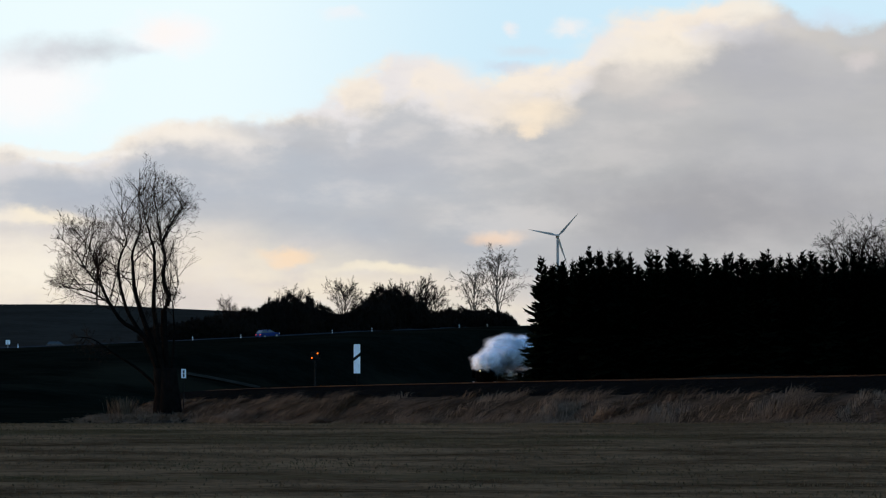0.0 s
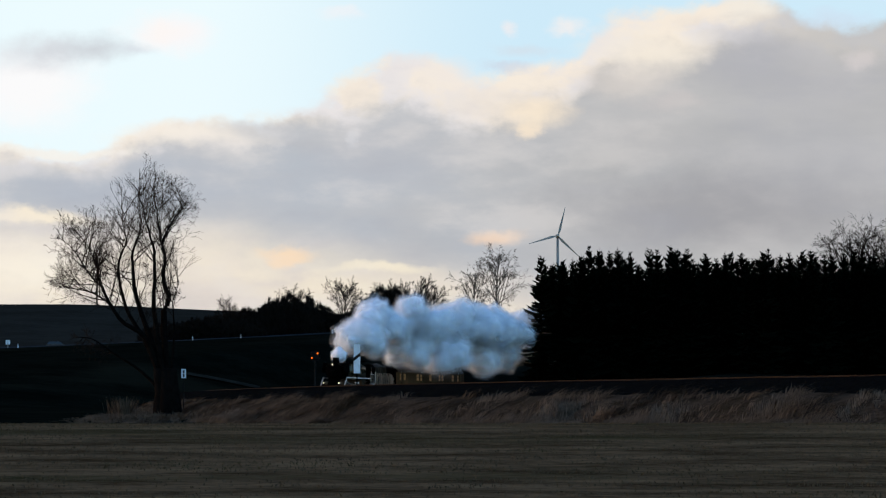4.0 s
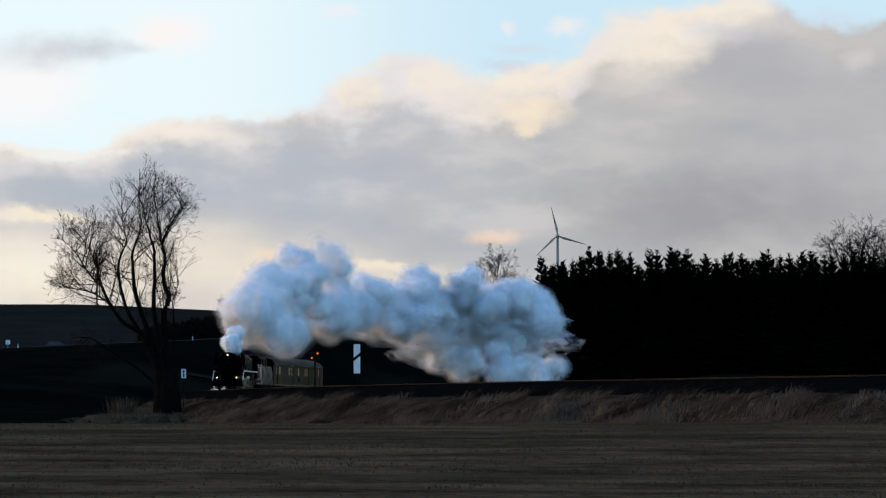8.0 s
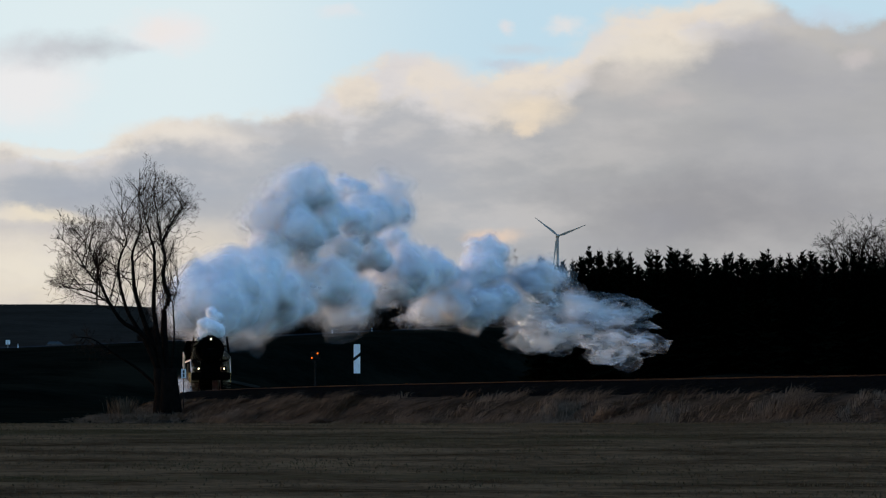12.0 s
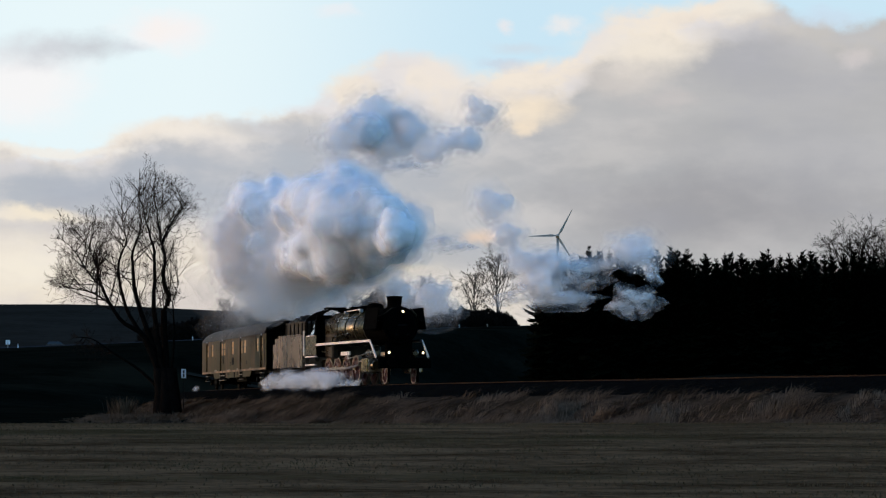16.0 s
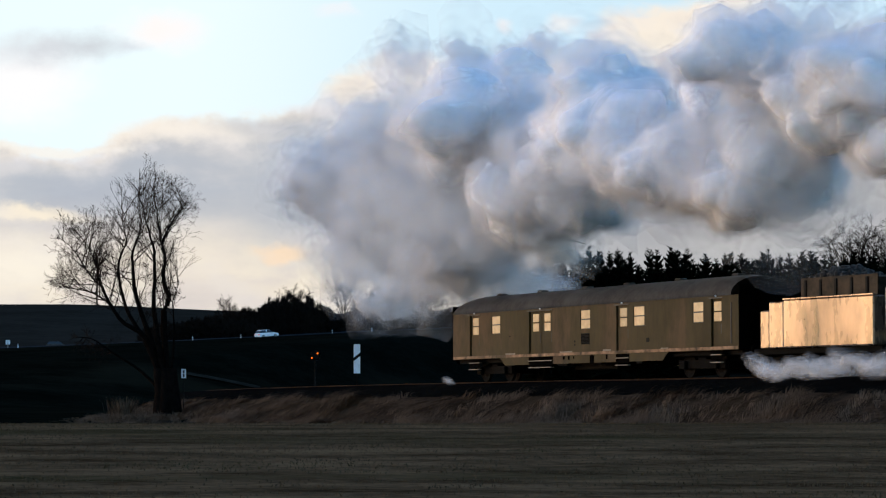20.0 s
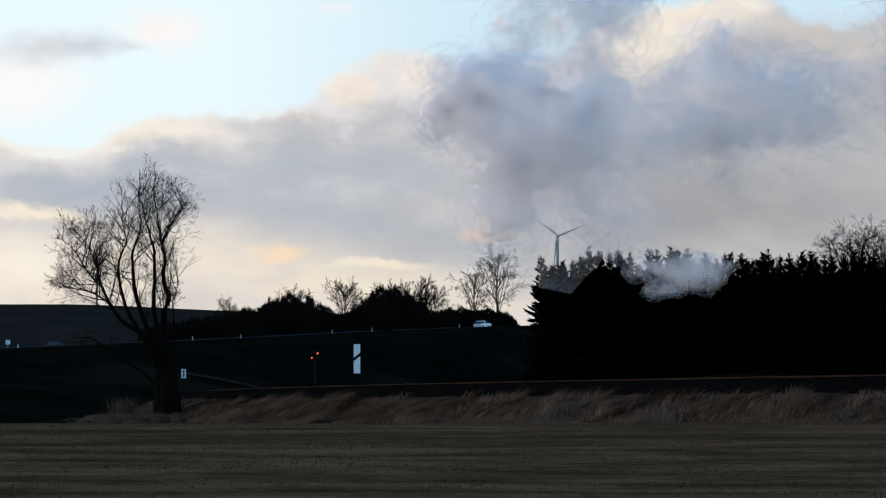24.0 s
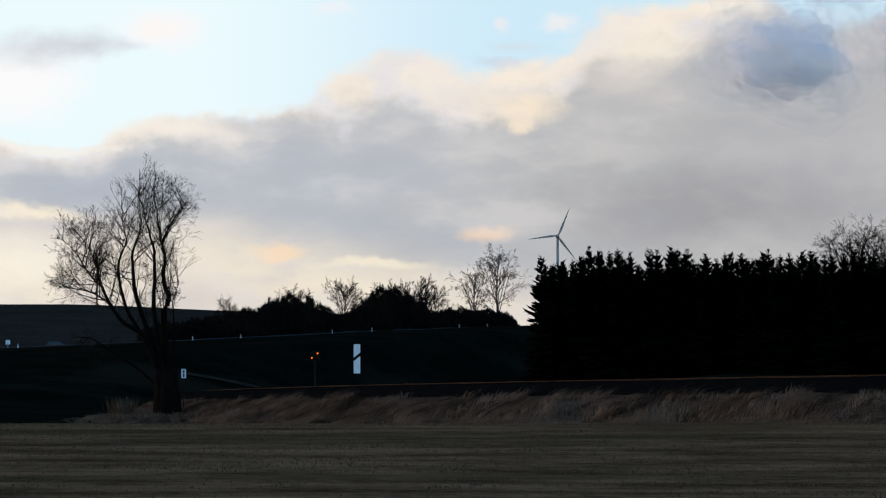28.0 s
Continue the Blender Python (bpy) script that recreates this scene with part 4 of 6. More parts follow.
# ---- wind turbine far behind the wood ----
def wind_turbine():
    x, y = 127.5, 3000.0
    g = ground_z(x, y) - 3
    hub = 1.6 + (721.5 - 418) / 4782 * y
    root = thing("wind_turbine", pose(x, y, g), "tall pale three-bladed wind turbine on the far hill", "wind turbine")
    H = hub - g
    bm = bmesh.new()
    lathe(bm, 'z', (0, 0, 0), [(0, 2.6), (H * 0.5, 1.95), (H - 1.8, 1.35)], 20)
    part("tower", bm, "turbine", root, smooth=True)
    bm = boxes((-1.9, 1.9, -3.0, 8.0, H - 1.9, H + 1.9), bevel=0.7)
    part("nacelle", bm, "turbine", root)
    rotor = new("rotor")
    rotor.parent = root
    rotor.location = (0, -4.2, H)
    bm = bmesh.new()
    lathe(bm, 'y', (0, 0, 0), [(-2.2, 0.2), (-1.6, 1.1), (0.4, 1.7), (1.4, 1.7)], 16)
    part("hub", bm, "turbine", rotor, smooth=True)
    for k in range(3):
        bm = bmesh.new()
        rows = []
        for r, c, th in ((0.8, 1.3, 0.9), (3, 1.6, 0.8), (7, 2.7, 0.5), (14, 2.1, 0.35), (24, 1.3, 0.22), (32, 0.6, 0.1), (33.5, 0.15, 0.05)):
            rows.append([bm.verts.new((px, py, r)) for px, py in ((-c * 0.3, -th), (c * 0.7, 0.1), (-c * 0.3, th))])
        for A, B in zip(rows, rows[1:]):
            for i in range(3):
                bm.faces.new((A[i], A[(i + 1) % 3], B[(i + 1) % 3], B[i]))
        bm.faces.new(rows[-1])
        bmesh.ops.rotate(bm, verts=bm.verts, matrix=Matrix.Rotation(radians(120 * k), 3, 'Y'))
        part("blade", bm, "turbine", rotor)
    return root, rotor


turbine, rotor = wind_turbine()


# ---- the train ----
def disc_wheel(name, r, parent, x, side, spokes, mat_body="red"):
    """A spoked wheel on one side; its pose turns about the axle."""
    hub = new(name)
    hub.parent = parent
    hub.location = (x, side * 0.78, r)
    bm = bmesh.new()
    lathe(bm, 'y', (0, 0, 0), [(-0.065, r * 0.90), (-0.065, r), (0.065, r), (0.065, r * 0.90)], 36, cap=False)
    n = 36
    part("tyre", bm, "tyre" if mat_body == "red" else "under", hub)
    bm = bmesh.new()
    if mat_body == "under":
        lathe(bm, 'y', (0, 0, 0), [(-0.10, r * 0.05), (-0.10, r * 0.2), (-0.05, r * 0.3), (-0.02, r * 0.6), (-0.05, r * 0.9), (0.05, r * 0.9), (0.02, r * 0.6), (0.10, r * 0.2), (0.10, r * 0.05)], 24)
        part("wheel_disc", bm, mat_body, hub)
        return hub
    lathe(bm, 'y', (0, 0, 0), [(-0.09, r * 0.05), (-0.09, r * 0.2), (0.09, r * 0.2), (0.09, r * 0.05)], 16)
    part("wheel_hub", bm, mat_body, hub)
    bm = bmesh.new()
    lathe(bm, 'y', (0, 0, 0), [(-0.05, r * 0.80), (-0.05, r * 0.90), (0.05, r * 0.90), (0.05, r * 0.80), (-0.05, r * 0.80)], 30, cap=False)
    part("rim", bm, mat_body, hub)
    spoke = part("spoke", tube(bmesh.new(), [(r * 0.15, 0, 0), (r * 0.85, 0, 0)], [0.05, 0.035], 4), mat_body, hub)
    for k in range(1, spokes):
        o = new("spoke", spoke.data)
        o.parent = hub
        o.rotation_euler = (0, 2 * math.pi * k / spokes, 0)
    if spokes > 10:
        bm = bmesh.new()
        pts = [(math.cos(a) * r * 0.82, math.sin(a) * r * 0.82) for a in np.linspace(2.3, 4.0, 9)]
        low = [bm.verts.new((px, -0.08, pz)) for px, pz in pts]
        up = [bm.verts.new((px, 0.08, pz)) for px, pz in pts]
        bm.faces.new(low)
        bm.faces.new(up[::-1])
        for i in range(len(pts)):
            j = (i + 1) % len(pts)
            bm.faces.new((low[i], up[i], up[j], low[j]))
        part("counterweight", bm, mat_body, hub)
    return hub


LOCO_WHEELS, SMALL_WHEELS, RODS = [], [], []
R_DRIVE, R_SMALL, CRANK = 0.80, 0.50, 0.33
DRIVE_X = (-5.95, -7.65, -9.35, -11.05)


def locomotive():
    root = thing("steam_locomotive", rail_pose(0, 2.5, 9.0, 0.0), "black express steam locomotive under steam with lit headlamps", "locomotive")
    P = lambda n, bm, m, label="", sm=False: part(n, bm, m, root, label, sm)
    P("frame", boxes((-13.4, -0.1, -0.55, -0.35, 0.85, 1.45), (-13.4, -0.1, 0.35, 0.55, 0.85, 1.45), (-13.4, -12.9, -0.5, 0.5, 0.9, 1.4), bevel=0.02), "black")
    P("buffer_beam", boxes((-0.20, -0.06, -1.42, 1.42, 0.82, 1.30), bevel=0.03), "black", "black buffer beam")
    for s in (-1, 1):
        bm = bmesh.new()
        lathe(bm, 'x', (0.5, s * 0.88, 1.06), [(-0.56, 0.17), (-0.2, 0.13), (-0.2, 0.09), (-0.05, 0.09), (-0.05, 0.24), (0.0, 0.20)], 18)
        P("buffer", bm, "black", sm=False)
    bm = bmesh.new()
    lathe(bm, 'x', (0, 0, 3.05), [(-11.4, 0.98), (-9.2, 0.97), (-8.9, 0.94), (-4.1, 0.90)], 36)
    P("boiler", bm, "boiler", "soot-streaked boiler, warm sheen put into its brown colour", True)
    bm = bmesh.new()
    lathe(bm, 'x', (0, 0, 3.05), [(-4.1, 0.97), (-0.82, 0.97), (-0.75, 0.93)], 36)
    P("smokebox", bm, "black", sm=False)
    bm = bmesh.new()
    lathe(bm, 'x', (0.93, 0, 3.05), [(-1.68, 0.84), (-1.60, 0.80), (-1.50, 0.60), (-1.44, 0.30), (-1.42, 0.05)], 30)
    door = P("smokebox_door", bm, "black", sm=True)
    bm = bmesh.new()
    tube(bm, [(-0.49, -0.25, 3.05), (-0.45, 0.25, 3.05)], 0.025, 6)
    part("handle", bm, "mark", door)
    for x in (-4.15, -5.9, -7.6, -9.1):
        bm = bmesh.new()
        lathe(bm, 'x', (0, 0, 3.05), [(x - 0.04, 0.90), (x - 0.04, 0.985), (x + 0.04, 0.985), (x + 0.04, 0.90)], 36, cap=False)
        P("boiler_band", bm, "boiler")
    P("firebox", boxes((-11.5, -9.3, -0.95, 0.95, 1.55, 3.0), bevel=0.08), "bunker")
    bm = bmesh.new()
    lathe(bm, 'z', (-1.85, 0, 0), [(3.85, 0.62), (4.02, 0.40), (4.12, 0.37), (4.52, 0.40), (4.56, 0.44), (4.60, 0.43), (4.58, 0.33), (4.2, 0.30)], 24)
    P("chimney", bm, "black", sm=True)
    for x, r, top in ((-5.2, 0.46, 4.36), (-7.0, 0.42, 4.28)):
        bm = bmesh.new()
        lathe(bm, 'z', (x, 0, 0), [(3.75, r * 1.15), (3.98, r), (top - 0.16, r), (top - 0.05, r * 0.8), (top, r * 0.35)], 22)
        P("steam_dome" if x > -6 else "sand_dome", bm, "black", sm=True)
    P("sand_box", boxes((-8.6, -7.9, -0.5, 0.5, 3.85, 4.26), bevel=0.1), "black")
    P("valve_box", boxes((-8.3, -8.1, -0.80, -0.62, 3.86, 4.02), bevel=0.02), "galv", "pale valve box on the boiler")
    P("valve_box", boxes((-5.5, -5.32, -0.80, -0.62, 3.86, 4.06), bevel=0.02), "galv", "pale valve box on the boiler")
    P("valve_pipe", tube(bmesh.new(), [(-8.1, -0.70, 4.0), (-5.5, -0.70, 4.03)], 0.03, 6), "edge", "thin pale pipe along the boiler top")
    for s in (-1, 1):
        bm = bmesh.new()
        tube(bm, [(-11.2, s * 1.02, 3.55), (-1.3, s * 1.02, 3.55), (-0.9, s * 0.9, 3.62), (-0.7, s * 0.5, 3.95)], 0.022, 6)
        P("handrail", bm, "bunker")
        # running board, sloping down to the buffer beam
        bm = boxes((-11.6, -1.55, min(s * 0.95, s * 1.398), max(s * 0.95, s * 1.398), 2.26, 2.31))
        P("running_board", bm, "black")
        bm = boxes((-11.6, -1.55, min(s * 1.40, s * 1.46), max(s * 1.40, s * 1.46), 2.20, 2.33))
        v = [bm.verts.new(c) for c in ((-1.55, s * 1.40, 2.33), (-1.55, s * 1.46, 2.33), (-1.55, s * 1.46, 2.20), (-1.55, s * 1.40, 2.20),
                                      (-0.45, s * 1.40, 1.42), (-0.45, s * 1.46, 1.42), (-0.55, s * 1.46, 1.32), (-0.55, s * 1.40, 1.32))]
        for f in ((0, 1, 5, 4), (1, 2, 6, 5), (2, 3, 7, 6), (3, 0, 4, 7), (4, 5, 6, 7)):
            bm.faces.new([v[i] for i in f])
        P("running_board_edge", bm, "edge", "pale painted edge strip of the running board")
        # smoke deflector on its stays
        bm = boxes((-3.0, -0.70, s * 1.36 - 0.02, s * 1.36 + 0.02, 2.85, 3.98), bevel=0.012)
        for q in bm.verts:
            if q.co.z > 3.5:
                q.co.y -= s * 0.16
        P("smoke_deflector", bm, "black")
        for x in (-1.1, -2.5):
            P("deflector_stay", tube(bmesh.new(), [(x, s * 0.9, 3.3), (x, s * 1.35, 3.3)], 0.03, 5), "black")
        # cylinders and valve gear
        bm = bmesh.new()
        lathe(bm, 'x', (0.5, s * 1.08, 0.98), [(-3.35, 0.30), (-3.30, 0.42), (-2.25, 0.42), (-2.20, 0.30), (-2.02, 0.22)], 24)
        P("cylinder", bm, "boiler", "greasy steel-clad cylinder")
        bm = bmesh.new()
        lathe(bm, 'x', (0.5, s * 1.05, 1.62), [(-3.5, 0.12), (-3.4, 0.22), (-2.1, 0.22), (-2.0, 0.12)], 18)
        P("valve_chest", bm, "boiler")
        P("cylinder_cover", boxes((-1.74, -1.69, s * 1.08 - 0.36, s * 1.08 + 0.36, 0.66, 1.30), bevel=0.015), "steel", "shining cylinder end cover")
        P("slide_bar", boxes((-4.5, -2.85, s * 1.08 - 0.07, s * 1.08 + 0.07, 1.20, 1.28), (-4.5, -4.4, s * 1.08 - 0.1, s * 1.08 + 0.1, 1.0, 1.5), bevel=0.01), "steel")
        P("cylinder_casing", boxes((-2.78, -1.78, min(s * 1.44, s * 1.53), max(s * 1.44, s * 1.53), 0.64, 1.36), bevel=0.03), "brass", "cylinder casing with a golden shine put into its colour")
        P("valve_gear", boxes((-7.7, -6.1, s * 1.12 - 0.05, s * 1.12 + 0.05, 1.60, 1.80), bevel=0.02), "edge",
          "pale valve gear bracket")
        P("expansion_link", tube(bmesh.new(), [(-6.35, s * 1.14, 1.75), (-6.2, s * 1.16, 1.35), (-6.45, s * 1.16, 1.0)], [0.05, 0.07, 0.05], 6), "steel")
        P("radius_rod", tube(bmesh.new(), [(-6.25, s * 1.16, 1.42), (-3.0, s * 1.1, 1.62)], 0.035, 6), "steel")
        P("main_rod", tube(bmesh.new(), [(-7.7, s * 1.14, 0.82), (-4.5, s * 1.14, 1.04)], [0.06, 0.05], 6), "steel", "oily slanting main rod")
        P("air_pump", boxes((-9.2, -8.5, s * 1.2 - 0.2, s * 1.2 + 0.2, 1.45, 2.15), bevel=0.08), "bunker")
        P("feed_pipe", tube(bmesh.new(), [(-11.4, s * 1.1, 1.9), (-9.6, s * 1.15, 1.8), (-9.4, s * 1.1, 2.6), (-6.8, s * 0.98, 2.75)], 0.05, 7), "boiler")
        # cab side with an open window
        y0, y1 = sorted((s * 1.40, s * 1.46))
        cab = P("cab_side", boxes((-13.7, -11.45, y0, y1, 1.72, 2.78), bevel=0.006), "boiler", "sooty brown cab side")
        for a, b in ((-13.7, -13.3), (-12.55, -12.42), (-11.75, -11.45)) if s < 0 else ((-13.7, -12.42), (-11.75, -11.45)):
            P("cab_post", boxes((a, b, y0, y1, 2.784, 3.62), bevel=0.006), "black")
        part("window_frame", boxes((-13.3, -12.55, min(s * 1.46, s * 1.48), max(s * 1.46, s * 1.48), 2.74, 2.80), (-12.42, -11.75, min(s * 1.46, s * 1.48), max(s * 1.46, s * 1.48), 2.74, 2.80)),
             "edge", cab)
        bm = boxes((-12.38, -11.80, -0.012, 0.012, 0.0, 0.80), bevel=0.004)
        bmesh.ops.transform(bm, verts=bm.verts, matrix=Matrix.Translation((0, s * 1.50, 2.84)) @ Matrix.Rotation(radians(22 * s), 4, 'X'))
        P("wind_pane", bm, "mirror_pane", "tilted cab window glass that mirrors the sky")
        P("cab_step", boxes((-13.5, -11.5, y0 - 0.05, y1 + 0.05, 1.58, 1.66), bevel=0.01), "edge", "pale-edged cab step")
        P("cab_step", boxes((-13.5, -11.6, y0 - 0.05, y1 + 0.05, 1.12, 1.20), bevel=0.01), "edge", "pale-edged cab step")
        P("cab_handrail", tube(bmesh.new(), [(-13.74, s * 1.5, 1.7), (-13.74, s * 1.5, 3.1)], 0.05, 6), "edge")
        lamp = bmesh.new()
        lathe(lamp, 'x', (0.5, s * 0.92, 1.62), [(-0.66, 0.05), (-0.62, 0.16), (-0.40, 0.16), (-0.38, 0.13)], 16)
        lp = P("headlamp", lamp, "black")
        bm = bmesh.new()
        lathe(bm, 'x', (0.5, s * 0.92, 1.62), [(-0.40, 0.068), (-0.372, 0.06), (-0.362, 0.02)], 16)
        part("lens", bm, "lamp", lp, "glowing warm lamp glass")
    # top headlamp
    bm = bmesh.new()
    lathe(bm, 'x', (0.93, 0, 3.76), [(-1.75, 0.05), (-1.7, 0.16), (-1.36, 0.16), (-1.34, 0.13)], 16)
    lp = P("headlamp", bm, "black")
    bm = bmesh.new()
    lathe(bm, 'x', (0.93, 0, 3.76), [(-1.36, 0.068), (-1.332, 0.06), (-1.322, 0.02)], 16)
    part("lens", bm, "lamp", lp, "glowing warm lamp glass")
    P("cab_front", boxes((-11.5, -11.44, -1.40, 1.40, 3.7, 3.9), (-11.5, -11.44, -1.40, -0.95, 1.7, 3.7), (-11.5, -11.44, 0.95, 1.40, 1.7, 3.7)), "black")
    bm = bmesh.new()
    prof = [(math.sin(a) * 1.52, 3.02 + math.cos(a) * 1.28 if abs(a) < 1.1 else 3.60) for a in np.linspace(-1.25, 1.25, 15)]
    rows = [[bm.verts.new((x, y, z + dz)) for y, z in prof] for x, dz in ((-13.95, 0), (-11.35, 0))]
    for i in range(14):
        bm.faces.new((rows[0][i], rows[1][i], rows[1][i + 1], rows[0][i + 1]))
    bmesh.ops.solidify(bm, geom=bm.faces[:], thickness=0.05)
    roof = P("cab_roof", bm, "black", sm=False)
    part("roof_vent", boxes((-13.2, -12.2, -0.5, 0.5, 4.28, 4.38), bevel=0.03), "black", roof)
    P("cab_floor", boxes((-13.9, -11.4, -1.4, 1.4, 1.62, 1.70)), "black")
    P("backhead", boxes((-11.9, -11.5, -0.8, 0.8, 1.7, 3.3), bevel=0.1), "black")
    P("front_platform", boxes((-1.5, -0.16, -1.3, 1.3, 1.30, 1.36), (-1.3, -1.0, -0.7, 0.7, 1.36, 2.2), bevel=0.01), "black")
    for y0 in (-0.85, 0.72):
        P("rail_guard", boxes((-0.4, -0.32, y0, y0 + 0.13, 0.12, 0.85), bevel=0.01), "black")
    P("number_plate", boxes((-0.60, -0.56, -0.35, 0.35, 2.55, 2.67)), "mark", "dark number plate")
    for s in (-1, 1):
        for x in DRIVE_X:
            LOCO_WHEELS.append((disc_wheel("driving_wheel", R_DRIVE, root, x, s, 14), x, s))
        for x in (-0.85, -12.75):
            SMALL_WHEELS.append((disc_wheel("carrying_wheel", R_SMALL, root, x, s, 9), x, s, root))
        bm = boxes((DRIVE_X[-1] - 0.15, DRIVE_X[0] + 0.15, -0.035, 0.035, -0.07, 0.07), bevel=0.01)
        for x in DRIVE_X:
            lathe(bm, 'y', (x, 0, 0), [(-0.06, 0.13), (0.06, 0.13)], 12)
        RODS.append((part("coupling_rod", bm, "steel", root, "oily bright coupling rod"), s))
    return root


def bogie(root, xc, wheels, half):
    b = boxes((xc - half - 0.6, xc + half + 0.6, -1.02, -0.92, 0.35, 0.72), (xc - half - 0.6, xc + half + 0.6, 0.92, 1.02, 0.35, 0.72),
              (xc - 0.3, xc + 0.3, -1.0, 1.0, 0.4, 0.8), bevel=0.02)
    part("bogie_frame", b, "under", root)
    for x in wheels:
        for s in (-1, 1):
            SMALL_WHEELS.append((disc_wheel("wheel", R_SMALL, root, x, s, 8, "under"), x, s, root))
            part("axle_box", boxes((x - 0.16, x + 0.16, s * 1.1 - 0.08, s * 1.1 + 0.08, 0.34, 0.68), bevel=0.03), "under", root)


def tender():
    root = thing("tender", rail_pose(0, 1.6, 5.2, 14.1), "worn black tender heaped with coal, riding behind the locomotive", "tender")
    P = lambda n, bm, m, label="", sm=False: part(n, bm, m, root, label, sm)
    P("tender_frame", boxes((-8.3, -0.2, -1.25, 1.25, 0.82, 1.05), bevel=0.03), "under")
    P("water_tank", boxes((-6.05, -0.45, -1.46, 1.46, 1.06, 2.88), bevel=0.05), "tender", "steel water tank, sky and sun sheen put into its pale colour")
    P("tank_end", boxes((-7.0, -6.06, -1.44, 1.44, 1.06, 2.82), bevel=0.04), "tender")
    P("rear_locker", boxes((-7.6, -7.01, -1.42, 1.42, 1.06, 2.50), bevel=0.04), "tender")
    P("coal_bunker", boxes((-5.2, -0.5, -1.22, -1.16, 2.8, 3.66), (-5.2, -0.5, 1.16, 1.22, 2.8, 3.66), (-5.2, -5.12, -1.2, 1.2, 2.8, 3.66), (-0.58, -0.5, -1.2, 1.2, 2.8, 3.55)), "bunker", "sooty brown coal bunker")
    for s in (-1, 1):
        for x in (-4.9, -3.95, -3.0, -2.05, -1.1):
            P("bunker_rib", boxes((x - 0.07, x + 0.07, min(s * 1.22, s * 1.27), max(s * 1.22, s * 1.27), 2.95, 3.58), bevel=0.01), "mark")
        P("tank_rail", boxes((-6.05, -0.45, s * 1.44 - 0.04, s * 1.44 + 0.04, 2.88, 2.94), bevel=0.01), "tender")
    rnd = random.Random(4)
    bm = bmesh.new()
    for i in range(420):
        x, y = rnd.uniform(-5.0, -0.7), rnd.uniform(-1.05, 1.05)
        z = 3.42 + 0.55 * math.exp(-((x + 3.9) / 1.3) ** 2) * (1 - (y / 1.3) ** 2) + rnd.uniform(-.05, .1)
        r = rnd.uniform(0.09, 0.2)
        bmesh.ops.create_icosphere(bm, subdivisions=1, radius=r, matrix=pose(x, y, z, rnd.uniform(0, 90), rnd.uniform(0, 90), 0))
    box(bm, -5.1, -0.6, -1.15, 1.15, 2.9, 3.42)
    tagged(P("coal", bm, "coal"), kind="stuff")
    bogie(root, -2.0, (-1.05, -2.95), 0.95)
    bogie(root, -5.9, (-4.95, -6.85), 0.95)
    for s in (-1, 1):
        bm = bmesh.new()
        lathe(bm, 'x', (0, s * 0.88, 1.06), [(-8.72, 0.22), (-8.66, 0.24), (-8.66, 0.09), (-8.3, 0.12)], 16)
        P("buffer", bm, "black")
    return root


CAR_AT = 22.85


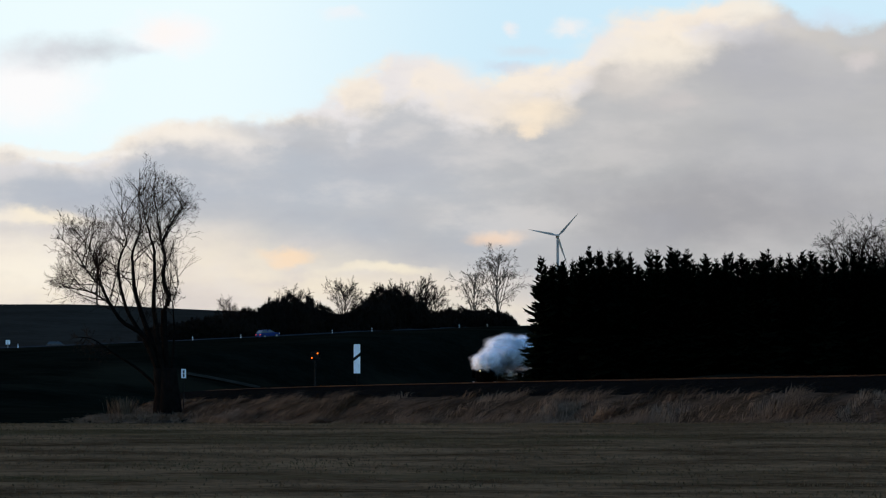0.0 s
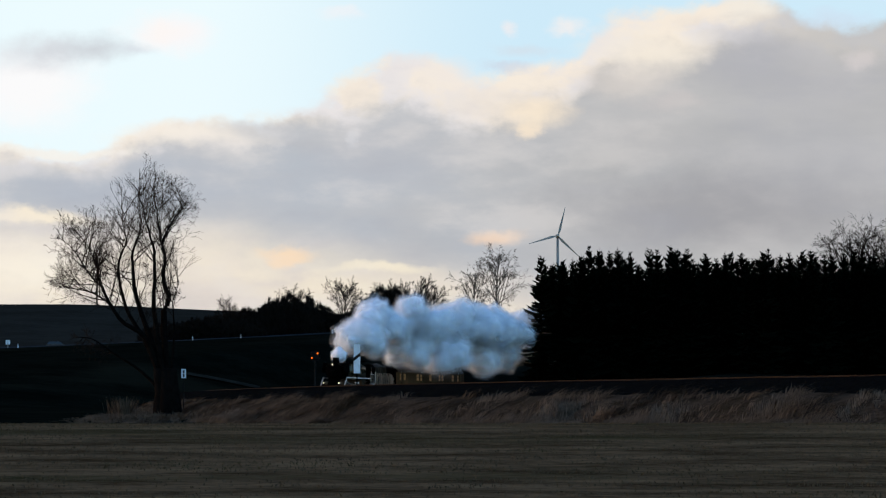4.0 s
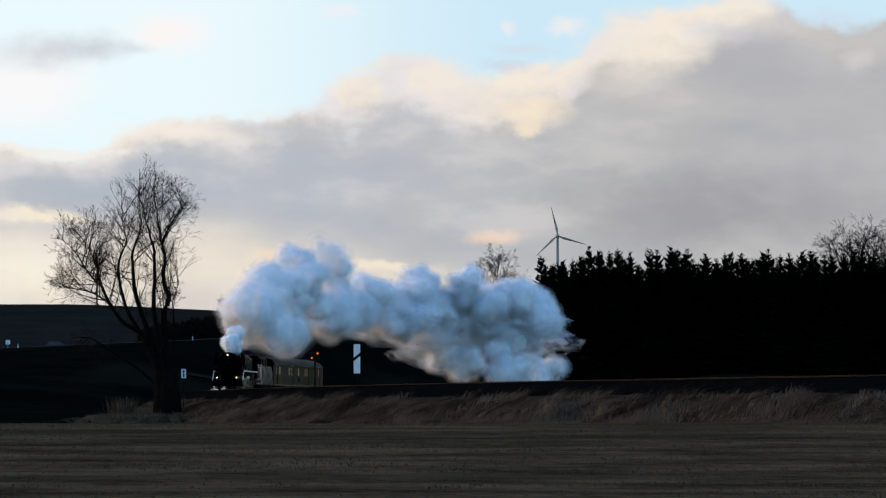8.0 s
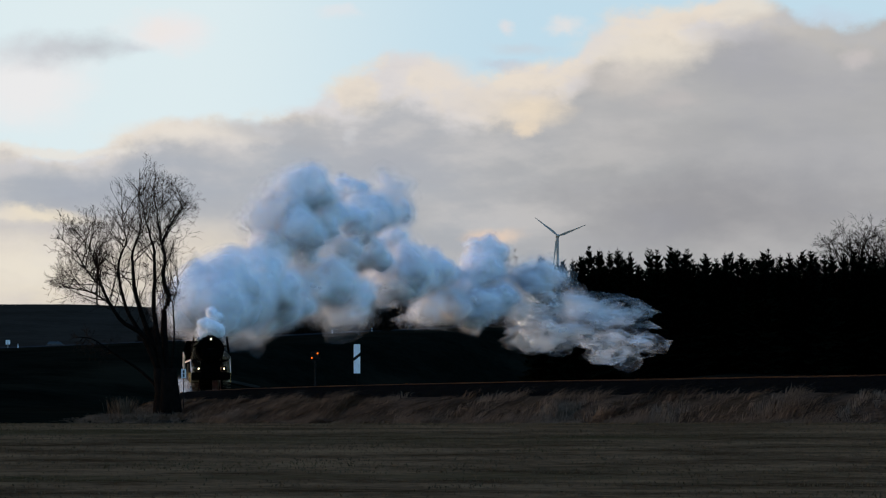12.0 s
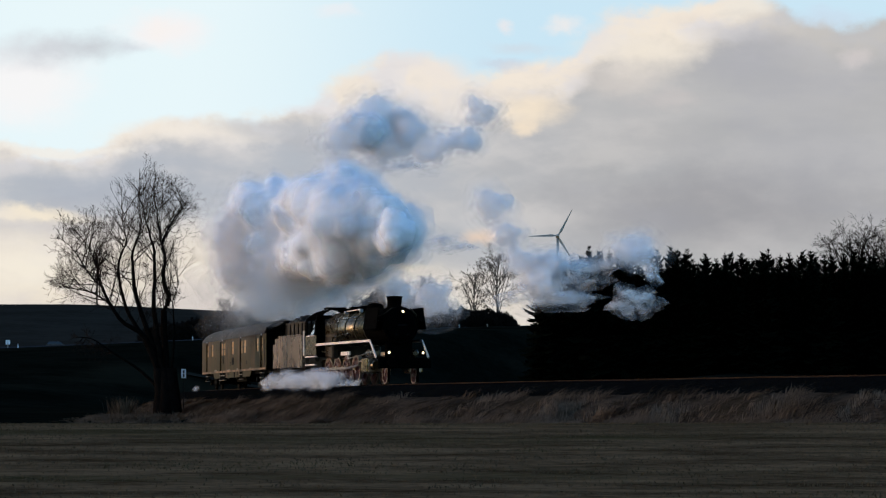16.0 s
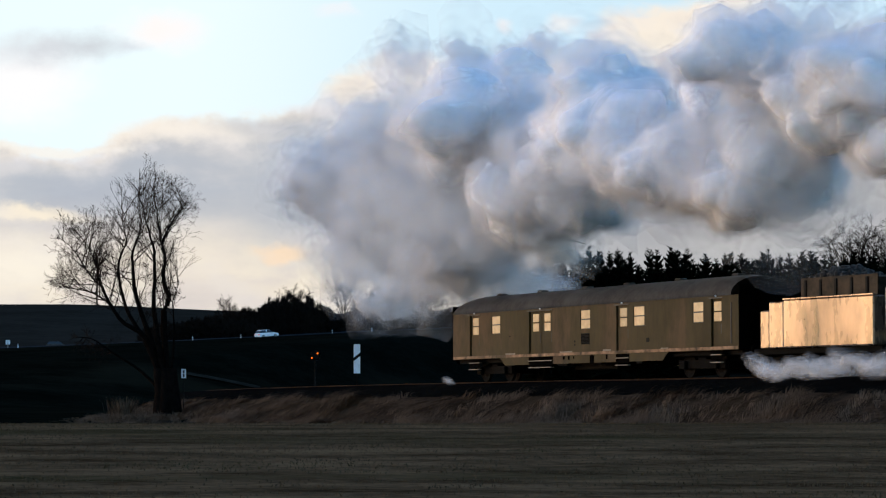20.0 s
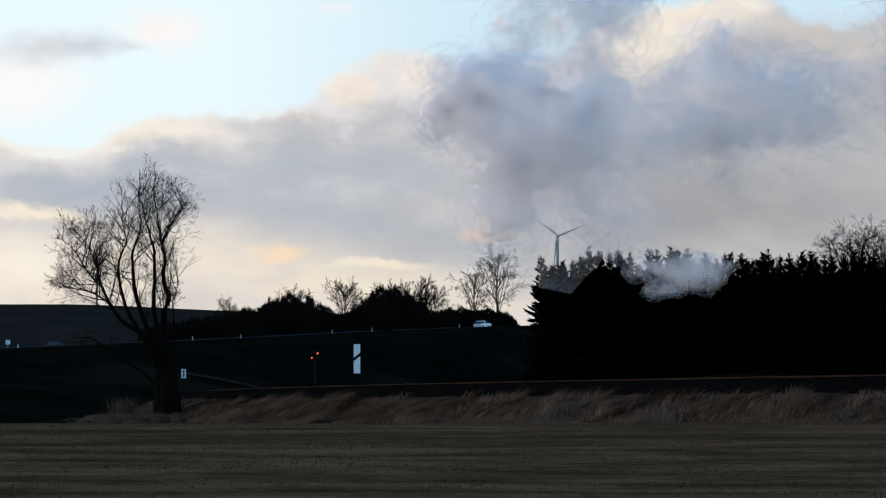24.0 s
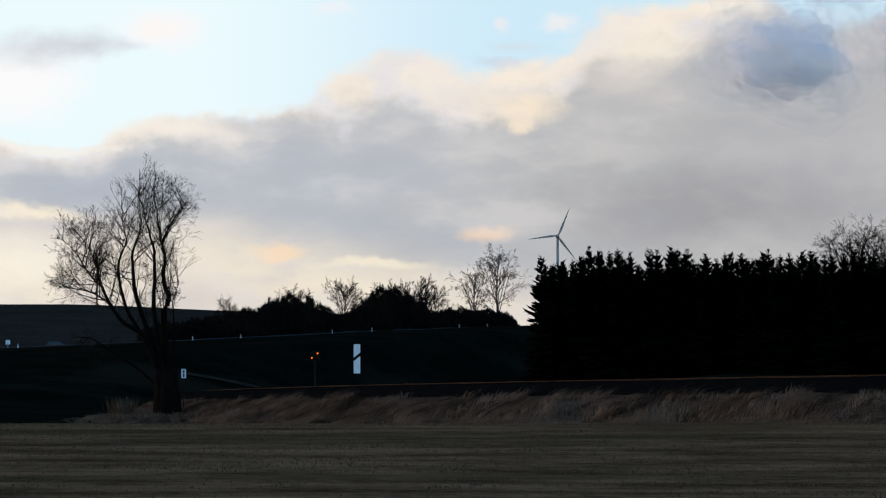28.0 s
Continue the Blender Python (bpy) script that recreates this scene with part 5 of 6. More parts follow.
def baggage_car():
    L = 26.3
    root = thing("baggage_car", rail_pose(0, 3.6, 19.0, CAR_AT), "olive baggage coach with grey roof, paint weathered, behind the tender", "railway coach")
    P = lambda n, bm, m, label="", sm=False: part(n, bm, m, root, label, sm)
    # openings: start, end, bottom, top
    doors = [(1.35, 2.15, 1.20, 3.10), (8.95, 10.0, 1.20, 3.10), (15.95, 18.2, 1.20, 3.10), (23.35, 24.4, 1.20, 3.10)]
    wins = [(2.75, 3.6, 2.18, 3.02), (7.55, 8.5, 2.18, 3.02), (12.35, 13.25, 2.18, 3.02), (21.15, 22.05, 2.18, 3.02)]
    cuts = sorted(doors + wins)
    for s in (-1, 1):
        y0, y1 = sorted((s * 1.36, s * 1.42))
        bm = bmesh.new()
        x = 0.06
        for a, b, z0, z1 in cuts:
            box(bm, -a, -x, y0, y1, 1.06, 3.22)
            if z0 > 1.1:
                box(bm, -b, -a, y0, y1, 1.06, z0)
            box(bm, -b, -a, y0, y1, z1, 3.22)
            x = b
        box(bm, -L + 0.06, -x, y0, y1, 1.06, 3.22)
        bmesh.ops.remove_doubles(bm, verts=bm.verts[:], dist=0.001)
        P("side_wall", bm, "olive", "weathered olive side wall")
        # lower skirt between the bogies
        bm = boxes((-21.2, -5.6, s * 1.38 - 0.025, s * 1.38 + 0.025, 0.72, 1.058))
        for v in bm.verts:
            if v.co.z < 0.9:
                v.co.x += 0.5 if v.co.x < -13 else -0.5
        P("skirt", bm, "olive")
        P("sill_strip", boxes((-L + 0.1, -0.1, min(s * 1.42, s * 1.432), max(s * 1.42, s * 1.432), 1.075, 1.195)), "dust", "dusty strip along the bottom of the wall, warm glints put into its colour")
        for a, b, z0, z1 in doors:
            leaves = 2 if b - a > 1.5 else 1
            yd = s * 1.32
            for k in range(leaves):
                u0, u1 = a + (b - a) * k / leaves + 0.015, a + (b - a) * (k + 1) / leaves - 0.015
                d = P("door", boxes((-u1, -u0, yd - 0.02, yd + 0.02, z0, z1), bevel=0.008), "olive", "recessed olive coach door")
                c = (u0 + u1) / 2
                for zz0, zz1 in ((2.20, 2.56), (2.61, 2.98)):
                    part("pane", boxes((-c - 0.29, -c + 0.29, min(yd, yd + s * 0.035), max(yd, yd + s * 0.035), zz0, zz1), bevel=0.01), "pane", d, "window pane with the sunset's reflection put into its colour")
                part("handle", boxes((-u0 - 0.12, -u0 - 0.07, min(yd, yd + s * 0.05), max(yd, yd + s * 0.05), 1.7, 2.1)), "frame", d)
            P("door_lintel", boxes((-b - 0.12, -a + 0.12, min(s * 1.42, s * 1.46), max(s * 1.42, s * 1.46), 3.10, 3.14)), "frame")
            bm = bmesh.new()
            lathe(bm, 'y', (-(a + b) / 2, s * 1.42, 3.20), [(0, 0.04), (s * 0.05, 0.03)], 10)
            P("door_lamp", bm, "white", "small white lamp over the door")
            # no hollow here: a flat black plate paints the shade behind the steps
            P("step_well", boxes((-b - 0.06, -a + 0.06, min(s * 1.406, s * 1.412), max(s * 1.406, s * 1.412), 0.66, 1.055)), "black", "flat black plate for the shade behind the steps")
            P("footstep", boxes((-b, -a, s * 1.38 - 0.08, s * 1.38 + 0.08, 0.86, 0.90), (-b, -a, s * 1.40 - 0.08, s * 1.40 + 0.08, 0.56, 0.60), bevel=0.005), "dirt_stripe", "dusty metal door steps")
        for a, b, z0, z1 in wins:
            w = P("window", boxes((-b, -a, s * 1.38 - 0.01, s * 1.38 + 0.01, z0, z1)), "frame", "two-part window with a dark frame")
            for zz0, zz1 in ((z0 + 0.03, z0 + 0.40), (z0 + 0.45, z1 - 0.03)):
                part("pane", boxes((-b + 0.05, -a - 0.05, min(s * 1.39, s * 1.405), max(s * 1.39, s * 1.405), zz0, zz1), bevel=0.006), "pane", w, "window pane with the sunset's reflection put into its colour")
        vent = P("vent_grille", boxes((-13.2, -12.4, min(s * 1.42, s * 1.428), max(s * 1.42, s * 1.428), 1.52, 2.0)), "mark", "dark slatted ventilation grille")
        for k in range(7):
            part("slat", boxes((-13.17, -12.43, min(s * 1.428, s * 1.44), max(s * 1.428, s * 1.44), 1.56 + k * 0.06, 1.585 + k * 0.06)), "black", vent)
        P("service_flap", boxes((-7.4, -7.15, min(s * 1.42, s * 1.426), max(s * 1.42, s * 1.426), 1.50, 1.68)), "mark")
        P("end_handrail", boxes((-0.62, -0.56, min(s * 1.42, s * 1.45), max(s * 1.42, s * 1.45), 1.3, 2.9)), "frame")
        for x0, x1, z1 in ((-11.2, -10.5, 1.27), (-20.6, -19.6, 1.27), (-15.2, -14.0, 1.25), (-6.2, -5.6, 1.24)):
            P("lettering_bar", boxes((x0, x1, min(s * 1.42, s * 1.424), max(s * 1.42, s * 1.424), 1.20, z1)), "dirt_stripe", "unreadable pale lettering as a bar")
        for x0, z0, w, h in ((-13.8, 1.62, 0.10, 0.10), (-13.8, 1.48, 0.10, 0.08), (-20.2, 2.0, 0.12, 0.06)):
            P("wall_fitting", boxes((x0, x0 + w, min(s * 1.42, s * 1.44), max(s * 1.42, s * 1.44), z0, z0 + h), bevel=0.01), "mark")
        # flat black plates set just proud of the skirt
        for x0, x1, z0 in ((-12.42, -12.02, 0.66), (-14.95, -14.75, 0.90), (-14.45, -14.28, 0.88), (-13.95, -13.85, 0.92), (-10.95, -10.8, 0.86)):
            P("skirt_hatch", boxes((x0, x1, min(s * 1.407, s * 1.411), max(s * 1.407, s * 1.411), z0, 1.05)), "black", "flat black plate on the lower skirt")
        for x, w, h in ((-7.9, 0.5, 0.4), (-14.6, 0.9, 0.38), (-16.6, 0.7, 0.35), (-11.5, 0.35, 0.45)):
            P("battery_box", boxes((x - w, x, s * 1.30 - 0.06, s * 1.30 + 0.115, 0.62, 0.62 + h), bevel=0.02), "under")
    for x0, x1 in ((-0.06, 0.0), (-L, -L + 0.06)):
        P("end_wall", boxes((x0, x1, -1.42, 1.42, 1.06, 3.6)), "black", "black end wall")
    bm = bmesh.new()
    prof = [(-1.45, 3.20), (-1.43, 3.36), (-1.32, 3.56), (-1.10, 3.76), (-0.75, 3.93), (-0.35, 4.03), (0, 4.06), (0.35, 4.03), (0.75, 3.93), (1.10, 3.76), (1.32, 3.56), (1.43, 3.36), (1.45, 3.20)]
    xs = [(0.0, 0.0), (-0.25, 0.55), (-0.6, 0.82), (-1.2, 0.97), (-1.9, 1.0)]
    xs = xs + [(-L - a, q) for a, q in xs[::-1]]
    rows = [[bm.verts.new((x, y * (0.985 + 0.015 * q), 3.2 + (z - 3.2) * (0.55 + 0.45 * q))) for y, z in prof] for x, q in xs]
    for k, (A, B) in enumerate(zip(rows, rows[1:])):
        for i in range(len(prof) - 1):
            bm.faces.new((A[i], B[i], B[i + 1], A[i + 1])).material_index = 1 if k < 2 else 0
    bm.faces.new(rows[0]).material_index = 1
    bm.faces.new(rows[-1][::-1])
    bm.faces.new([r[0] for r in rows] + [r[-1] for r in rows[::-1]])
    roof = P("roof", bm, ["roof", "black"], "dirty grey arched coach roof with a black front end", True)
    for x in (-2.4, -7.0, -11.4, -15.2, -19.6, -23.8):
        part("roof_vent", boxes((x - 0.25, x + 0.25, -0.18, 0.18, 4.02, 4.15), bevel=0.04), "roof", roof)
    P("underframe", boxes((-L + 0.2, -0.2, -1.15, 1.15, 0.86, 1.05), (-15.0, -11.0, -0.8, 0.8, 0.45, 0.86), bevel=0.02), "under")
    P("gangway", boxes((0.0, 0.35, -0.55, 0.55, 1.1, 3.3), bevel=0.05), "black", "rubber gangway bellows")
    P("gangway", boxes((-L - 0.35, -L, -0.55, 0.55, 1.1, 3.3), bevel=0.05), "black", "rubber gangway bellows")
    bogie(root, -3.6, (-2.35, -4.85), 1.25)
    bogie(root, -22.6, (-21.35, -23.85), 1.25)
    for s in (-1, 1):
        for x0 in (0.0, -L):
            sg = 1 if x0 == 0 else -1
            bm = bmesh.new()
            lathe(bm, 'x', (x0, s * 0.88, 1.06), [(0, 0.12), (sg * 0.3, 0.09), (sg * 0.3, 0.22), (sg * 0.36, 0.2)], 14)
            P("buffer", bm, "black")
        bm = bmesh.new()
        lathe(bm, 'x', (-L, s * 1.15, 1.45), [(-0.08, 0.07), (0, 0.08)], 12)
        P("tail_lamp", bm, "tail", "red tail lamp")
    return root


loco, tend, coach = locomotive(), tender(), baggage_car()


# ---- signals, boards, posts ----
def beside_line():
    t = thing("distance_board", pose(-4.93, 155, 2.0), "tall white distance board with one black slash on a post", "railway sign")
    part("post", boxes((-0.04, 0.04, -0.04, 0.04, -0.8, 3.2), bevel=0.01), "under", t)
    b = part("board", boxes((-0.19, 0.19, -0.075, -0.045, 1.55, 3.22), bevel=0.006), "white", t, "white enamel board")
    bm = bmesh.new()
    for za, zb in ((2.25, 2.45),):
        v = [bm.verts.new(c) for c in ((-0.19, -0.082, za), (0.19, -0.082, za + 0.30), (0.19, -0.082, zb + 0.30), (-0.19, -0.082, zb),
                                      (-0.19, -0.076, za), (0.19, -0.076, za + 0.30), (0.19, -0.076, zb + 0.30), (-0.19, -0.076, zb))]
        for f in ((0, 1, 2, 3), (7, 6, 5, 4), (0, 4, 5, 1), (1, 5, 6, 2), (2, 6, 7, 3), (3, 7, 4, 0)):
            bm.faces.new([v[i] for i in f])
    part("slash", bm, "mark", b, "black slanting bar")
    t = thing("distant_signal", pose(-7.76, 164, 1.8), "dark distant signal with two amber lights lit", "railway signal")
    part("mast", boxes((-0.06, 0.06, -0.06, 0.06, -0.8, 3.2), bevel=0.015), "mark", t)
    part("signal_head", boxes((-0.30, 0.30, -0.10, 0.06, 2.62, 3.25), bevel=0.12), "mark", t, "black signal face")
    for x, z in ((-0.19, 2.80), (0.16, 3.07)):
        bm = bmesh.new()
        lathe(bm, 'y', (x, 0, z), [(-0.16, 0.015), (-0.14, 0.04), (-0.10, 0.04)], 14)
        part("light", bm, "amber", t, "lit amber lamp")
        hood = bmesh.new()
        lathe(hood, 'y', (x, 0, z), [(-0.26, 0.10), (-0.10, 0.095)], 14, cap=False)
        part("hood", hood, "mark", t)
    t = thing("marker_plate", pose(-16.1, 168, 1.2), "small white plate with dark bars on a thin post", "railway sign")
    part("post", boxes((-0.025, 0.025, -0.03, 0.03, -0.6, 2.78)), "mark", t)
    b = part("plate", boxes((-0.15, 0.15, -0.05, -0.032, 2.22, 2.78), bevel=0.005), "white", t)
    part("bar", boxes((-0.05, 0.05, -0.058, -0.052, 2.52, 2.72)), "mark", b)
    part("bar", boxes((-0.05, 0.05, -0.058, -0.052, 2.28, 2.48)), "mark", b)
    t = thing("short_stake", pose(15.4, 97.5, 1.9), "thin pale stake on the bank", "stake")
    part("shaft", boxes((-0.02, 0.02, -0.02, 0.02, -0.3, 0.5), bevel=0.005), "white", t)


beside_line()


def country_road():
    path = []
    for a, b in zip(ROAD, ROAD[1:]):
        for k in range(6):
            f = k / 6
            path.append((a[0] + (b[0] - a[0]) * f, a[1] + (b[1] - a[1]) * f, a[2] + (b[2] - a[2]) * f))
    bm = bmesh.new()
    rows = []
    for i, p in enumerate(path):
        q = path[min(i + 1, len(path) - 1)]
        o = path[max(i - 1, 0)]
        d = Vector((q[0] - o[0], q[1] - o[1], 0)).normalized()
        n = Vector((-d.y, d.x, 0))
        rows.append([bm.verts.new((p[0] + n.x * w, p[1] + n.y * w, p[2] + dz)) for w, dz in ((-5.2, -0.3), (-3.4, 0.35), (3.4, 0.80), (5.6, 0.5))])
    for A, B in zip(rows, rows[1:]):
        for i in range(3):
            bm.faces.new((A[i], B[i], B[i + 1], A[i + 1]))
    tagged(part("road", bm, "asphalt"), "grey asphalt country road on a low bank", "road", kind="structure")
    first = None
    for x in (-73.2, -43.6, -35.6, -20.0, -13.0, 3.1, 8.6):
        y, z = road_at(x)
        m = pose(x, y - 4.4, z)
        if first is None:
            first = thing("delineator_post", m, "white plastic roadside post with a black band", "road post", "posts along the road")
            part("post", boxes((-0.065, 0.065, -0.05, 0.05, -0.4, 1.1), bevel=0.02), "white", first)
            part("band", boxes((-0.069, 0.069, -0.054, 0.054, 0.78, 0.9)), "mark", first)
        else:
            copy_thing(first, m)
    bm = bmesh.new()
    rows = []
    for i in range(13):
        f = i / 12
        x, y = -33.8 + 9.8 * f, 350.5 + 4.0 * f
        rows.append([bm.verts.new((x, y + w, ground_z(x, y + w) + 0.22)) for w in (1.3, 0, -1.3)])
    for A, B in zip(rows, rows[1:]):
        for i in range(2):
            bm.faces.new((A[i + 1], A[i], B[i], B[i + 1]))
    bmesh.ops.recalc_face_normals(bm, faces=bm.faces[:])
    tagged(part("farm_path", bm, "track_path"), "pale gravel farm path", "path", kind="structure")
    t = thing("road_sign", pose(-75.0, 466, road_at(-75)[1]), "small white twin-panel road sign on a post", "road sign")
    part("post", boxes((-0.04, 0.04, -0.04, 0.04, -0.4, 1.1)), "galv", t)
    part("panel", boxes((-0.38, -0.03, -0.06, -0.04, 1.0, 1.75)), "white", t)
    part("panel", boxes((0.03, 0.38, -0.06, -0.04, 1.0, 1.75)), "white", t)
    t = thing("radio_mast", pose(-102.5, 800, 28), "thin dark mast on the hill", "mast")
    part("shaft", tube(bmesh.new(), [(0, 0, -2), (0, 0, 18)], [0.35, 0.2], 6), "bark", t)


country_road()


def motor_car(name, paint, label):
    """A hatchback, nose to +x, wheels on z 0."""
    root = thing(name, pose(0, 0, 0), label, "car")
    bm = bmesh.new()
    prof = [(-2.1, 0.30), (-2.12, 0.75), (-2.0, 0.95), (1.1, 0.95), (1.95, 0.80), (2.1, 0.55), (2.1, 0.30)]
    A = [bm.verts.new((x, -0.85, z)) for x, z in prof]
    B = [bm.verts.new((x, 0.85, z)) for x, z in prof]
    bm.faces.new(A)
    bm.faces.new(B[::-1])
    for i in range(len(prof)):
        j = (i + 1) % len(prof)
        bm.faces.new((A[i], B[i], B[j], A[j]))
    bmesh.ops.bevel(bm, geom=bm.edges[:], offset=0.07, segments=2, affect='EDGES')
    part("body", bm, paint, root)
    bm = bmesh.new()
    lo, hi = [(-1.95, 0.78), (1.05, 0.78)], [(-1.55, 0.66), (0.25, 0.66)]
    v = [bm.verts.new(c) for c in ((-1.95, -0.78, 0.94), (1.05, -0.78, 0.94), (1.05, 0.78, 0.94), (-1.95, 0.78, 0.94),
                                  (-1.6, -0.62, 1.42), (0.25, -0.62, 1.42), (0.25, 0.62, 1.42), (-1.6, 0.62, 1.42))]
    for f in ((0, 1, 5, 4), (1, 2, 6, 5), (2, 3, 7, 6), (3, 0, 4, 7)):
        bm.faces.new([v[i] for i in f])
    part("cabin_glass", bm, "glass", root, "dark car glass")
    part("roof", boxes((-1.62, 0.28, -0.63, 0.63, 1.40, 1.47), bevel=0.03), paint, root)
    for y0 in (-0.76, 0.60):
        part("door_pillar", boxes((-0.55, -0.45, y0, y0 + 0.16, 0.95, 1.42)), paint, root)
    for x in (2.06, -2.08):
        for s in (-1, 1):
            part("headlight" if x > 0 else "tail_light", boxes((x - 0.06, x + 0.06, s * 0.62 - 0.17, s * 0.62 + 0.17, 0.62, 0.76), bevel=0.02), "white" if x > 0 else "tail", root)
    ws = []
    for x in (-1.3, 1.3):
        for s in (-1, 1):
            bm = bmesh.new()
            lathe(bm, 'y', (0, 0, 0), [(-0.1, 0.2), (-0.1, 0.31), (0.1, 0.31), (0.1, 0.2)], 16)
            w = part("wheel", bm, "rubber", root)
            w.location = (x, s * 0.80, 0.31)
            bm = bmesh.new()
            lathe(bm, 'y', (0, s * 0.03, 0), [(-0.09, 0.19), (0.09, 0.19)], 10)
            for k in range(5):
                a = 2 * math.pi * k / 5
                box(bm, math.cos(a) * 0.1 - 0.02, math.cos(a) * 0.1 + 0.02, s * 0.13 - 0.01, s * 0.13 + 0.01, math.sin(a) * 0.1 - 0.02, math.sin(a) * 0.1 + 0.02)
            part("rim", bm, "galv", w)
            ws.append((w, x, s))
    return root, ws


blue_car, blue_wheels = motor_car("car", "car_blue", "blue hatchback driving along the country road")
white_car, white_wheels = motor_car("car", "car_white", "white hatchback driving along the country road")
parked, _ = motor_car("car", "car_dark", "dark car parked beside the country road")
second, _ = motor_car("car", "car_white", "pale car parked in the hedge gap")
second.matrix_world = pose(-32.0, road_at(-32)[0] + 6.5, road_at(-32)[1] - 0.75, 0, 0, 40)
yp, zp = road_at(-68)
parked.matrix_world = pose(-68, yp + 6.5, zp + 0.05, 0, 0, 8)


# ---- steam ----
PUFFS, LOW = [], []


def ball(level):
    """Directions and faces of a fine sphere."""
    bm = bmesh.new()
    bmesh.ops.create_icosphere(bm, subdivisions=level, radius=1.0)
    dirs = np.array([tuple(v.co.normalized()) for v in bm.verts])
    faces = [tuple(v.index for v in f.verts) for f in bm.faces]
    bm.free()
    return dirs, faces


BALLS = {level: ball(level) for level in (2, 3, 4, 5)}


def puff_mesh(seed, stretch, plan, heads=7, spread=0.5, small=5, rough=0.10, slip=0.35, loose=0.0):
    """One rolling billow of vapour: swelling heads with smaller heads on them, inside thinner and smoother skins.
    plan: for each skin how far it stands off, how soft its folds are, its fineness and its stuff."""
    rnd = random.Random(seed)
    centres, radii = [Vector((0, 0, 0))], [0.55]
    for i in range(heads):
        d = Vector((rnd.gauss(0, 1), rnd.gauss(0, 1), rnd.gauss(0, 0.8))).normalized()
        c, r = d * spread * rnd.uniform(0.7, 1.15), rnd.uniform(0.28, 0.46)
        centres.append(c)
        radii.append(r)
        for k in range(small):
            e = (d * 0.8 + Vector((rnd.gauss(0, 1), rnd.gauss(0, 1), rnd.gauss(0, 1))).normalized()).normalized()
            centres.append(c + e * r * rnd.uniform(0.75, 0.95))
            radii.append(r * rnd.uniform(0.26, 0.46))
    C, R = np.array([tuple(c) for c in centres]), np.array(radii)
    vs, fs, mi, names = [], [], [], []
    last = None
    for layer, (off, fold, level, stuff) in enumerate(plan):
        dirs, faces = BALLS[level]
        D = C + np.array([[rnd.gauss(0, loose) for a in range(3)] for c in centres])
        along = dirs @ D.T
        gap = R * R - ((D * D).sum(1) - along * along)
        reach = np.where(gap > 0, along + np.sqrt(np.maximum(gap, 0)), 0.0)
        reach = np.log(np.exp(reach * fold).sum(1) - len(R) + 1) / fold
        base = len(vs)
        shift = Vector((seed * 7.3, seed * 3.1, seed * 1.7 + slip * layer))
        for n, q in zip(dirs, reach):
            p = Vector(n) * q * 2.2 + shift
            q = (q + off) * (1.0 + rough * (noise.noise(p) + 0.5 * noise.noise(p * 2.3)))
            vs.append((n[0] * q * stretch, n[1] * q, n[2] * q))
        fs += [tuple(base + i for i in f) for f in faces]
        if stuff not in names:
            names.append(stuff)
        mi += [names.index(stuff)] * len(faces)
        if last is not None:
            fs.append((last, last + 1, base))
            mi.append(names.index(stuff))
        last = base
    me = mesh_from("steam_puff", vs, fs, names, True)
    me.polygons.foreach_set("material_index", mi)
    return me


